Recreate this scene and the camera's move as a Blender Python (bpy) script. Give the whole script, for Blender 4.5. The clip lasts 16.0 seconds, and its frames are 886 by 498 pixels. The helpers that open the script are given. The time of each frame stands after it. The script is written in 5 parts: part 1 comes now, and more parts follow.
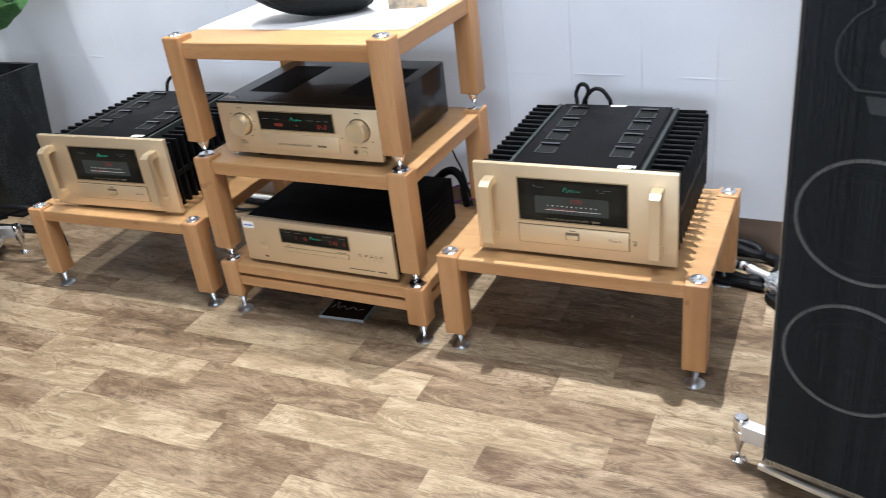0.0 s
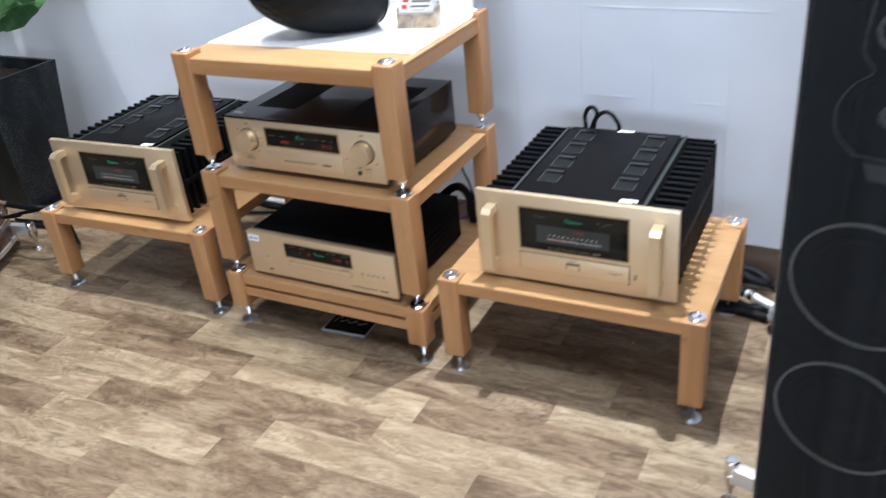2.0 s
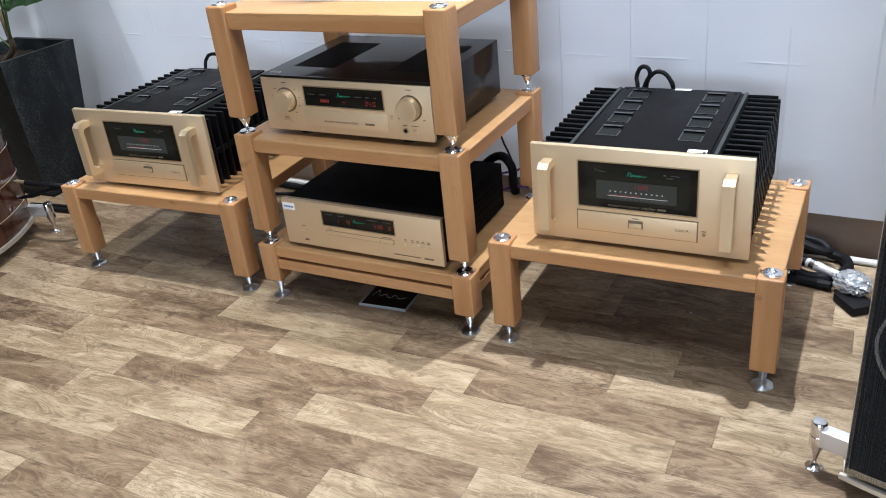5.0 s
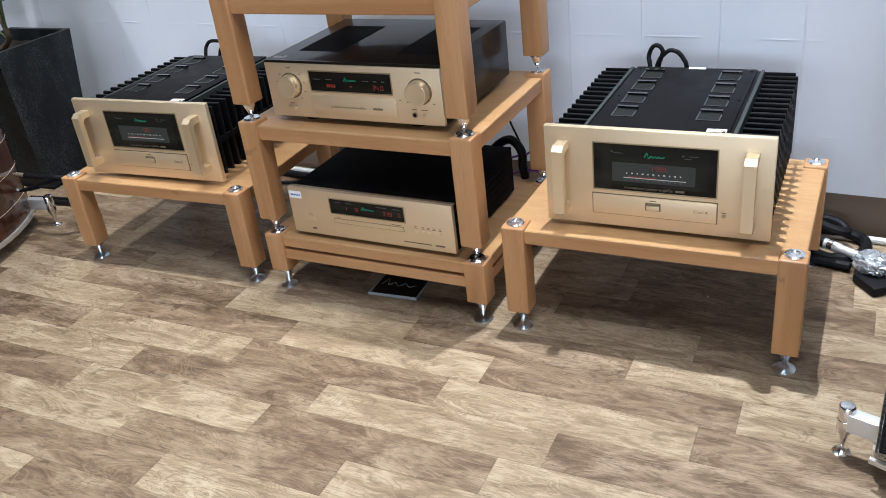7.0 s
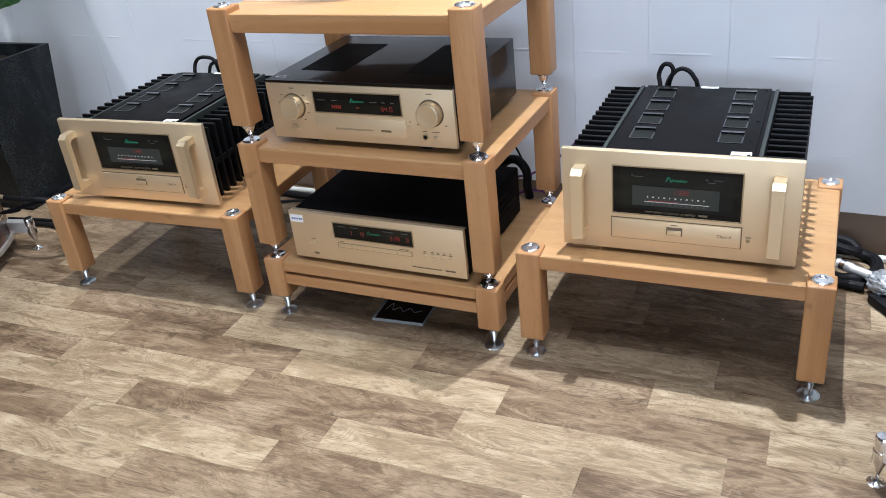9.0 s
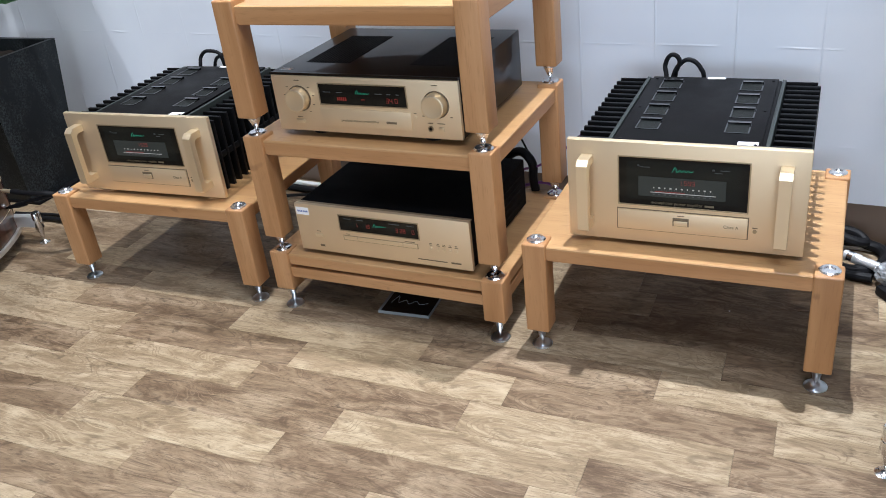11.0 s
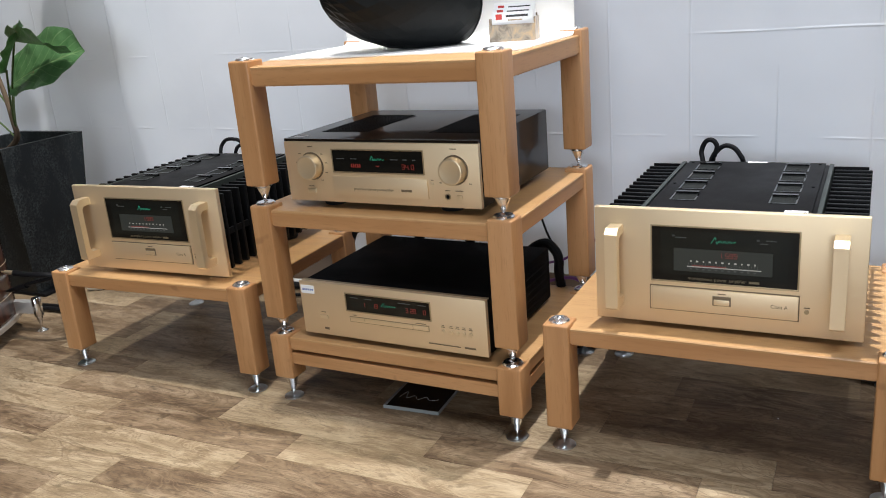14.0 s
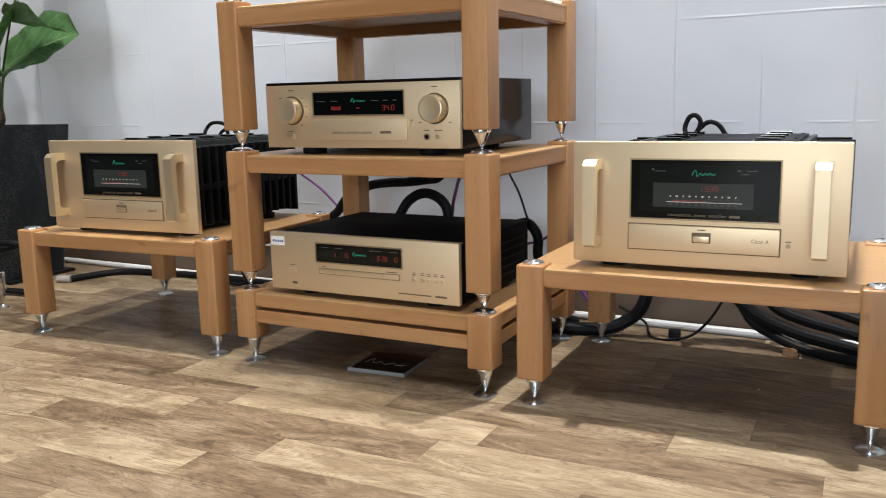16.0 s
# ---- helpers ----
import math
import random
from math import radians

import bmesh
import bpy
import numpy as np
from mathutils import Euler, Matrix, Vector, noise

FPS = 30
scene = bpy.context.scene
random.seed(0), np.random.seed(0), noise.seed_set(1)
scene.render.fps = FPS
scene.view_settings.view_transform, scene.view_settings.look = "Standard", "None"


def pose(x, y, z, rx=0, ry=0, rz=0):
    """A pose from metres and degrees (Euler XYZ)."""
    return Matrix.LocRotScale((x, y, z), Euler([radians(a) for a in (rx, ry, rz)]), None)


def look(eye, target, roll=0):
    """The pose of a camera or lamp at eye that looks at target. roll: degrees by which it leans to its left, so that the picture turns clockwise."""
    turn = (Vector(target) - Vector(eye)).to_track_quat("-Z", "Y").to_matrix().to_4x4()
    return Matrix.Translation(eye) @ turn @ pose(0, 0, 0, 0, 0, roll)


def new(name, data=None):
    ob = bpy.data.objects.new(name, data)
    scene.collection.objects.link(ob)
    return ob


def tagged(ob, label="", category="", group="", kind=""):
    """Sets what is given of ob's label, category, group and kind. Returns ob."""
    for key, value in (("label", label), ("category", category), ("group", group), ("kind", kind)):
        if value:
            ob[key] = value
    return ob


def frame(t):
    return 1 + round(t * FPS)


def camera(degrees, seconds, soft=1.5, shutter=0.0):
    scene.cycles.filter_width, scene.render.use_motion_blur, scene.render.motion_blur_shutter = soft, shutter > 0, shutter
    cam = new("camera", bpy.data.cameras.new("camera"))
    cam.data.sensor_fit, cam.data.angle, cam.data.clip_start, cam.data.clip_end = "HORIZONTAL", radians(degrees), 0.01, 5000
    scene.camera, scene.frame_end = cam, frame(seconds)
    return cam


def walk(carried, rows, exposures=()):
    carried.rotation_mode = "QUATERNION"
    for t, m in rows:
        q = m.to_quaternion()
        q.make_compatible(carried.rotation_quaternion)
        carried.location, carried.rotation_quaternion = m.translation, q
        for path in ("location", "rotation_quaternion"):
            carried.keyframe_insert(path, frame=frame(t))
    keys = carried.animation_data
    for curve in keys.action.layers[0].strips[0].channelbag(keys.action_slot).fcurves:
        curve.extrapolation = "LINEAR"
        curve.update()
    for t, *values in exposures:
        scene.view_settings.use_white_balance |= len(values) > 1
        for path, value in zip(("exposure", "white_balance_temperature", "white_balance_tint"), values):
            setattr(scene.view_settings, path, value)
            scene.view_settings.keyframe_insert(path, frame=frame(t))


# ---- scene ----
cam = camera(55.1, 16.0, soft=0.95, shutter=0.42)
PATH = [
    (0, (0.083, 0.032, 1.262), (-0.813, 1.559, 0.332), -7.1),
    (0.5, (0.020, 0.048, 1.262), (-0.938, 1.536, 0.330), -7.4),
    (1, (-0.013, 0.064, 1.246), (-0.972, 1.533, 0.285), -7.9),
    (1.5, (-0.015, 0.069, 1.245), (-0.965, 1.523, 0.254), -8.1),
    (2, (0.111, 0.104, 1.354), (-0.822, 1.585, 0.386), -6.2),
    (2.5, (0.245, 0.125, 1.442), (-0.590, 1.687, 0.513), -3.1),
    (3, (0.281, 0.118, 1.470), (-0.500, 1.714, 0.552), -1.8),
    (3.5, (0.278, 0.120, 1.472), (-0.513, 1.716, 0.562), -2.5),
    (4, (0.146, 0.099, 1.318), (-0.657, 1.690, 0.409), -5.0),
    (4.5, (0.025, 0.067, 1.213), (-0.828, 1.621, 0.286), -5.2),
    (5, (-0.026, 0.067, 1.191), (-0.964, 1.571, 0.264), -6.3),
    (7.5, (-0.100, 0.090, 1.172), (-1.018, 1.588, 0.216), -7.7),
    (8, (-0.143, 0.096, 1.182), (-1.028, 1.614, 0.226), -7.9),
    (8.5, (-0.181, 0.101, 1.187), (-1.051, 1.634, 0.243), -7.1),
    (9, (-0.200, 0.105, 1.190), (-1.063, 1.641, 0.243), -6.6),
    (9.5, (-0.197, 0.104, 1.186), (-1.065, 1.631, 0.230), -6.9),
    (12, (-0.202, 0.101, 1.179), (-1.083, 1.624, 0.227), -6.8),
    (12.5, (-0.205, 0.096, 1.179), (-1.088, 1.616, 0.224), -6.6),
    (13, (-0.205, 0.092, 1.170), (-1.087, 1.608, 0.210), -6.4),
    (13.5, (-0.209, 0.099, 1.158), (-1.108, 1.642, 0.258), -6.3),
    (14, (-0.223, 0.181, 0.943), (-1.203, 1.818, 0.343), -4.9),
    (14.5, (-0.219, 0.171, 0.636), (-1.224, 1.863, 0.279), -2.3),
    (15, (-0.207, 0.160, 0.598), (-1.164, 1.885, 0.265), 0.4),
    (15.5, (-0.192, 0.165, 0.597), (-1.131, 1.899, 0.259), -0.4),
    (16, (-0.195, 0.158, 0.597), (-1.172, 1.867, 0.247), -1.3),
]
# the picture turns warmer while it looks at the loudspeaker and from low down
TONES = [(0.0, 0.38, 5950, 10), (0.6, 0.37, 5950, 10), (1.5, 0.24, 5700, 10), (2.0, 0.26, 5700, 10), (2.5, 0.24, 6800, 10), (3.5, 0.28, 6850, 10), (4.1, 0.25, 7000, 10), (4.5, 0.28, 6000, 10), (5.0, 0.26, 5850, 10), (7.5, 0.24, 5750, 10), (13.5, 0.24, 5850, 10), (14.0, 0.13, 6300, 10), (14.5, 0.14, 7000, 10), (15.0, 0.23, 6850, 10), (15.5, 0.23, 6850, 10), (16.0, 0.22, 6450, 10)]
walk(cam, [(t, look(eye, target, roll)) for t, eye, target, roll in PATH], TONES)

# ---------------------------------------------------------------- world and lights
world = bpy.data.worlds.new("hall_air")
scene.world = world
world.use_nodes = True
world.node_tree.nodes["Background"].inputs[0].default_value = (0.8, 0.85, 1.0, 1)
world.node_tree.nodes["Background"].inputs[1].default_value = 0.004


def disk_lamp(name, eye, target, watts, size, colour):
    data = bpy.data.lights.new(name, "AREA")
    data.shape, data.size, data.energy, data.color = "DISK", size, watts, colour
    ob = new(name, data)
    ob.matrix_world = look(eye, target)
    return ob


def spot_lamp(name, eye, target, watts, cone, colour):
    data = bpy.data.lights.new(name, "SPOT")
    data.energy, data.color, data.shadow_soft_size = watts, colour, 0.022
    data.spot_size, data.spot_blend = radians(cone), 1.0
    new(name, data).matrix_world = look(eye, target)


spot_lamp("overhead_spot", (-0.71, 2.10, 3.10), (0.25, 0.72, 0.0), 485, 94, (1.0, 0.98, 0.96))
spot_lamp("overhead_spot", (-1.61, 1.75, 3.07), (-2.60, 0.9, 0.0), 250, 94, (1.0, 0.94, 0.86))
disk_lamp("hall_lamp_front", (-7.0, -3.0, 4.2), (-1.2, 2.0, 0.6), 16, 0.60, (1.0, 0.95, 0.88))
spot_lamp("overhead_spot", (-2.95, 1.55, 3.07), (-2.95, 1.95, 0.3), 115, 92, (1.0, 0.96, 0.90))
# added spot, no lamp known here; brightens planter, leaves and wall strip
spot_lamp("overhead_spot", (0.90, 1.55, 3.08), (1.0, 2.1, 0.8), 360, 56, (1.0, 0.98, 0.96))


def fill_panel(name, eye, target, watts, sx, sy, colour):
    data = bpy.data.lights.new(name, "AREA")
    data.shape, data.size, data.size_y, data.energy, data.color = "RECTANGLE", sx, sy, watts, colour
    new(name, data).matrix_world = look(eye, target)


# added low fill for the gold fronts; its source is unseen
fill_panel("hall_fill", (0.9, -7.4, 1.8), (-0.3, 2.0, 0.6), 265, 4.6, 1.7, (0.83, 0.915, 1.0))
# added side fill, mirrored as a strip in the loudspeaker's lacquer
fill_panel("hall_fill", (7.8, 2.0, 1.3), (0.0, 1.6, 0.8), 70, 3.2, 1.6, (0.88, 0.94, 1.0))
# soft overhead fill added to brighten the open floor
fill_panel("overhead_fill", (1.4, -0.4, 6.2), (1.2, 0.5, 0.0), 290, 5.0, 2.2, (0.96, 0.97, 1.0))


# ---------------------------------------------------------------- materials
class Mat:
    """A node material with a few shorthands."""

    def __init__(self, name, colour=(0.5, 0.5, 0.5), rough=0.5, metal=0.0, **more):
        self.m = bpy.data.materials.new(name)
        self.m.use_nodes = True
        self.t = self.m.node_tree
        self.b = self.t.nodes["Principled BSDF"]
        self.b.inputs["Base Color"].default_value = (*colour[:3], 1)
        self.b.inputs["Roughness"].default_value = rough
        self.b.inputs["Metallic"].default_value = metal
        for key, value in more.items():
            self.b.inputs[key.replace("_", " ")].default_value = value

    def node(self, kind, **inputs):
        n = self.t.nodes.new(kind)
        for key, value in inputs.items():
            key = int(key[1:]) if key[0] == "i" and key[1:].isdigit() else key.replace("_", " ")
            if isinstance(value, bpy.types.NodeSocket):
                self.t.links.new(value, n.inputs[key])
            else:
                n.inputs[key].default_value = value
        return n

    def coords(self, scale=(1, 1, 1), kind="Object", shuffle=0.0):
        c = self.t.nodes.new("ShaderNodeTexCoord").outputs[kind]
        if shuffle:
            info = self.t.nodes.new("ShaderNodeObjectInfo")
            far = self.math("MULTIPLY", info.outputs["Random"], shuffle)
            c = self.node("ShaderNodeVectorMath", i0=c, i1=far).outputs[0]
        return self.node("ShaderNodeMapping", Vector=c, Scale=scale).outputs[0]

    def math(self, op, a, b=0.0, c=0.0):
        n = self.t.nodes.new("ShaderNodeMath")
        n.operation = op
        for i, v in enumerate((a, b, c)):
            if isinstance(v, bpy.types.NodeSocket):
                self.t.links.new(v, n.inputs[i])
            else:
                n.inputs[i].default_value = v
        return n.outputs[0]

    def noise(self, vector, scale=5.0, detail=4.0, rough=0.55, twist=0.0):
        return self.node("ShaderNodeTexNoise", Vector=vector, Scale=scale, Detail=detail, Roughness=rough, Distortion=twist).outputs[0]

    def ramp(self, fac, stops):
        n = self.node("ShaderNodeValToRGB", Fac=fac)
        e = n.color_ramp.elements
        while len(e) < len(stops):
            e.new(0.5)
        for el, (pos, col) in zip(e, stops):
            el.position, el.color = pos, (*col[:3], 1) if not isinstance(col, float) else (col, col, col, 1)
        return n.outputs[0]

    def mix(self, fac, a, b, blend="MIX"):
        n = self.t.nodes.new("ShaderNodeMix")
        n.data_type, n.blend_type = "RGBA", blend
        for i, v in ((0, fac), (6, a), (7, b)):
            if isinstance(v, bpy.types.NodeSocket):
                self.t.links.new(v, n.inputs[i])
            else:
                n.inputs[i].default_value = v if i == 0 else (*v[:3], 1)
        return n.outputs[2]

    def colour(self, socket):
        self.t.links.new(socket, self.b.inputs["Base Color"])
        return self

    def gloss(self, socket):
        self.t.links.new(socket, self.b.inputs["Roughness"])
        return self

    def bump(self, height, strength=0.2, distance=0.01, under=None):
        n = self.node("ShaderNodeBump", Height=height, Strength=strength, Distance=distance)
        if under is not None:
            self.t.links.new(under, n.inputs["Normal"])
        self.t.links.new(n.outputs[0], self.b.inputs["Normal"])
        return n.outputs[0]


def beech(name, along, tones=((0.39, 0.190, 0.072), (0.47, 0.246, 0.102), (0.54, 0.300, 0.134))):
    """Oiled beech with fine flecks; along is the axis of the grain."""
    m = Mat(name, rough=0.42)
    stretch = [16.0, 16.0, 16.0]
    stretch[along] = 1.1
    fleck = [260.0, 260.0, 260.0]
    fleck[along] = 26.0
    broad = m.noise(m.coords(stretch, shuffle=7.0), 1.6, 3, 0.5, 0.6)
    fine = m.noise(m.coords(fleck, shuffle=3.0), 1.0, 2, 0.5)
    base = m.ramp(broad, [(0.28, tones[0]), (0.5, tones[1]), (0.75, tones[2])])
    dots = m.ramp(fine, [(0.56, 0.0), (0.70, 1.0)])
    col = m.mix(m.math("MULTIPLY", dots, 0.36), base, (0.30, 0.145, 0.054))
    each = m.t.nodes.new("ShaderNodeObjectInfo").outputs["Random"]
    col = m.mix(m.math("MULTIPLY", each, 0.20), col, (0.45, 0.22, 0.09))
    knot = m.ramp(m.noise(m.coords((1, 1, 1), shuffle=11.0), 22.0, 1, 0.4), [(0.74, 0.0), (0.80, 1.0)])
    col = m.mix(m.math("MULTIPLY", knot, 0.45), col, (0.22, 0.10, 0.04))
    m.colour(col)
    m.gloss(m.ramp(broad, [(0.3, 0.36), (0.7, 0.48)]))
    m.bump(fine, 0.06, 0.002)
    return m.m


BEECH_X, BEECH_Y, BEECH_Z = (beech("oiled_beech_" + n, i) for i, n in enumerate(("across", "deep", "upright")))
BEECH_BOARD = beech("pale_oiled_beech", 0, ((0.41, 0.228, 0.092), (0.48, 0.283, 0.122), (0.54, 0.332, 0.154)))


def plank(name, dark, mid, pale):
    """Printed vinyl oak: cathedral figure, blotches, a knot here and there, fine dark pores."""
    m = Mat(name, rough=0.42, Specular_IOR_Level=0.22)
    grain = m.noise(m.coords((9.0, 150.0, 20.0), shuffle=9.0), 1.0, 5, 0.65, 0.6)
    feather = m.noise(m.coords((22.0, 60.0, 20.0), shuffle=3.0), 1.0, 3, 0.6)
    field = m.noise(m.coords((2.3, 9.0, 1.0), shuffle=23.0), 1.0, 2.0, 0.5, 2.3)
    field = m.math("ADD", field, m.math("MULTIPLY", feather, 0.045))
    ring = m.math("FRACT", m.math("MULTIPLY", field, 13.0))
    ring = m.ramp(ring, [(0.0, 0.0), (0.30, 0.05), (0.52, 1.0), (0.70, 0.12), (1.0, 0.0)])
    patch = m.ramp(m.noise(m.coords((2.6, 7.0, 1.0), shuffle=41.0), 1.0, 2, 0.5), [(0.42, 0.12), (0.62, 1.0)])
    blot = m.noise(m.coords((5.5, 17.0, 9.0), shuffle=17.0), 1.0, 7, 0.68, 1.0)
    pores = m.noise(m.coords((26.0, 330.0, 20.0), shuffle=29.0), 1.0, 3, 0.6, 0.4)
    col = m.ramp(blot, [(0.36, dark), (0.49, mid), (0.64, pale)])
    col = m.mix(m.math("MULTIPLY", m.math("MULTIPLY", ring, patch), 0.60), col, pale)
    line = m.math("FRACT", m.math("MULTIPLY", field, 17.0))
    line = m.ramp(line, [(0.0, 0.0), (0.55, 0.10), (0.82, 1.0), (0.90, 0.15), (1.0, 0.0)])
    col = m.mix(m.math("MULTIPLY", m.math("MULTIPLY", line, m.math("SUBTRACT", 1.1, patch)), 0.62), col, tuple(v * 0.8 for v in dark))
    col = m.mix(m.math("MULTIPLY", m.ramp(grain, [(0.34, 1.0), (0.56, 0.0)]), 0.24), col, tuple(v * 0.70 for v in dark))
    col = m.mix(m.math("MULTIPLY", m.ramp(pores, [(0.37, 1.0), (0.45, 0.0)]), 0.42), col, tuple(v * 0.6 for v in dark))
    knots = m.ramp(m.noise(m.coords((7.0, 16.0, 8.0), shuffle=31.0), 1.0, 3, 0.65, 2.4), [(0.58, 0.0), (0.70, 1.0)])
    col = m.mix(m.math("MULTIPLY", knots, 0.66), col, tuple(v * 0.55 for v in dark))
    each = m.t.nodes.new("ShaderNodeObjectInfo").outputs["Random"]
    col = m.mix(m.math("MULTIPLY", each, 0.18), col, mid)
    m.colour(col)
    m.gloss(m.ramp(grain, [(0.3, 0.38), (0.7, 0.52)]))
    m.bump(grain, 0.08, 0.0015)
    return m.m


PLANK_PALE = plank("pale_oak_vinyl", (0.170, 0.116, 0.066), (0.300, 0.224, 0.138), (0.465, 0.370, 0.248))
PLANK_BROWN = plank("brown_oak_vinyl", (0.094, 0.059, 0.034), (0.196, 0.135, 0.081), (0.345, 0.262, 0.172))


def anodised(name, colour, rough=0.36):
    m = Mat(name, colour, rough, 0.75)
    n = m.noise(m.coords((900, 900, 900)), 1.0, 1)
    m.gloss(m.ramp(n, [(0.2, rough - 0.02), (0.8, rough + 0.02)]))
    smear = m.noise(m.coords((6, 6, 6), shuffle=4.0), 1.0, 3)
    m.colour(m.mix(m.math("MULTIPLY", smear, 0.15), colour, tuple(v * 0.86 for v in colour)))
    return m.m


GOLD = anodised("champagne_aluminium", (0.78, 0.625, 0.415), 0.47)
GOLD_BRIGHT = Mat("bright_champagne_edge", (0.80, 0.66, 0.45), 0.36, 0.8).m
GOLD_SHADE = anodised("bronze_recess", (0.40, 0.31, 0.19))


def powder(name, colour, rough=0.5, grain=700.0, strength=0.12, gleam=0.35):
    m = Mat(name, colour, rough, Specular_IOR_Level=gleam)
    n = m.noise(m.coords((grain, grain, grain)), 1.0, 2)
    big = m.noise(m.coords((9, 9, 9), shuffle=5.0), 1.0, 3)
    m.colour(m.mix(m.math("MULTIPLY", big, 0.5), colour, tuple(v * 1.4 + 0.002 for v in colour)))
    m.gloss(m.ramp(big, [(0.3, rough - 0.06), (0.7, rough + 0.07)]))
    m.bump(n, strength, 0.001)
    return m.m


BLACK = powder("black_powder_coat", (0.0035, 0.0033, 0.0036), 0.45, gleam=0.07)
BLACK_FIN = powder("black_anodised_fin", (0.0036, 0.0038, 0.0043), 0.42, gleam=0.12)
FIN_RAIL = powder("dark_grey_rail", (0.022, 0.027, 0.025), 0.45)
BLACK_FELT = powder("black_matt_lid", (0.003, 0.003, 0.0036), 0.65, 1500.0, 0.3, 0.05)
RUBBER = powder("black_rubber", (0.006, 0.006, 0.007), 0.55, gleam=0.16)
MESH_GREY = powder("grey_wire_mesh", (0.009, 0.0105, 0.010), 0.6, 1400.0, 0.7, 0.15)
LOUVRE = Mat("dark_satin_louvre", (0.010, 0.010, 0.0105), 0.16, Coat_Weight=0.5, Coat_Roughness=0.06).m
GLOSS_BLACK = Mat("gloss_black_lip", (0.012, 0.012, 0.013), 0.10).m
GRILLE_DARK = powder("dark_slot", (0.0035, 0.004, 0.0055), 0.6, gleam=0.12)


CHROME = Mat("turned_chrome", (0.84, 0.84, 0.85), 0.20, 1.0).m
ZINC = Mat("zinc_disc", (0.62, 0.66, 0.68), 0.28, 1.0).m
ALU = Mat("satin_aluminium", (0.78, 0.78, 0.77), 0.40, 0.6).m
CAP_METAL = Mat("polished_cap", (0.84, 0.84, 0.85), 0.22, 0.92).m
TRIM = Mat("satin_nickel_trim", (0.70, 0.67, 0.61), 0.38, 0.75).m


def lacquer(name, dark, light, along=0, coat=1.0, gleam=1.45):
    """High-gloss wood veneer."""
    m = Mat(name, rough=0.35, Specular_IOR_Level=0.1, Coat_Weight=coat, Coat_Roughness=0.02, Coat_IOR=gleam)
    s = [14.0, 14.0, 14.0]
    s[along] = 1.6
    n = m.noise(m.coords(s, shuffle=3.0), 1.5, 5, 0.6, 1.2)
    m.colour(m.ramp(n, [(0.3, dark), (0.7, light)]))
    return m.m


def clouded_top(name):
    """Brown top under clear lacquer; its clouds paint in a stone-like reflection."""
    m = Mat(name, rough=0.35, Specular_IOR_Level=0.1, Coat_Weight=1.0, Coat_Roughness=0.02)
    a = m.noise(m.coords((6, 6, 6), shuffle=3.0), 1.4, 3, 0.5, 2.2)
    b = m.noise(m.coords((30, 60, 30)), 1.0, 3, 0.6, 1.0)
    col = m.ramp(a, [(0.34, (0.050, 0.024, 0.014)), (0.43, (0.150, 0.085, 0.052)), (0.52, (0.25, 0.175, 0.125)), (0.64, (0.21, 0.085, 0.042))])
    m.colour(m.mix(m.math("MULTIPLY", m.ramp(b, [(0.4, 1.0), (0.6, 0.0)]), 0.5), col, (0.05, 0.026, 0.016)))
    return m.m


PIANO = lacquer("dark_persimmon_lacquer", (0.005, 0.0035, 0.003), (0.009, 0.0055, 0.004), 0, 0.38)
WALNUT = lacquer("red_walnut_lacquer", (0.018, 0.0065, 0.004), (0.088, 0.030, 0.017), 2, 1.0, 1.55)
TOP_REFLECTION = clouded_top("painted_reflection_top")


def string_skin():
    m = Mat("black_rubber_string", rough=0.42, Specular_IOR_Level=0.25)
    each = m.t.nodes.new("ShaderNodeNewGeometry").outputs["Random Per Island"]
    # glints are put into the colour: some strings are lighter at random
    m.colour(m.ramp(each, [(0.0, (0.010, 0.0125, 0.015)), (0.5, (0.019, 0.023, 0.027)), (0.85, (0.032, 0.037, 0.042)), (1.0, (0.050, 0.056, 0.061))]))
    return m.m


STRING = string_skin()
RING_PALE = Mat("pale_driver_ring", (0.42, 0.42, 0.40), 0.35, 0.3).m
RING_GREY = Mat("grey_driver_rim", (0.13, 0.135, 0.135), 0.5).m
PLUG = Mat("dull_metal_plug", (0.48, 0.48, 0.47), 0.42, 0.6).m
PINSTRIPE = Mat("pale_maple_inlay", (0.62, 0.50, 0.36), 0.3).m
SMOKE_GLASS = Mat("smoked_display_glass", (0.003, 0.004, 0.004), 0.04, Specular_IOR_Level=0.3).m
METER_GREY = Mat("meter_field", (0.040, 0.047, 0.043), 0.10, Specular_IOR_Level=0.3).m
METER_DARK = Mat("display_field", (0.006, 0.009, 0.0085), 0.06, Specular_IOR_Level=0.3).m


def glow(name, colour, power):
    m = Mat(name, (0.01, 0.01, 0.01), 0.4)
    m.b.inputs["Emission Color"].default_value = (*colour, 1)
    m.b.inputs["Emission Strength"].default_value = power
    return m.m


GREEN_GLOW = glow("green_display_light", (0.04, 0.62, 0.36), 0.5)
RED_GLOW = glow("red_display_light", (1.0, 0.06, 0.03), 0.13)
RED_DIM = glow("dull_red_display_light", (0.85, 0.06, 0.03), 0.15)
WHITE_GLOW = glow("white_meter_light", (0.85, 0.82, 0.75), 0.42)
DIM_GLOW = glow("dim_meter_light", (0.25, 0.27, 0.26), 0.13)
PRINT = Mat("brown_print_and_shadow", (0.16, 0.11, 0.06), 0.5).m
GOLD_PRINT = Mat("dull_gold_print", (0.15, 0.12, 0.07), 0.45).m
PAPER = powder("white_sticker_paper", (0.78, 0.78, 0.78), 0.45, 300.0, 0.02)
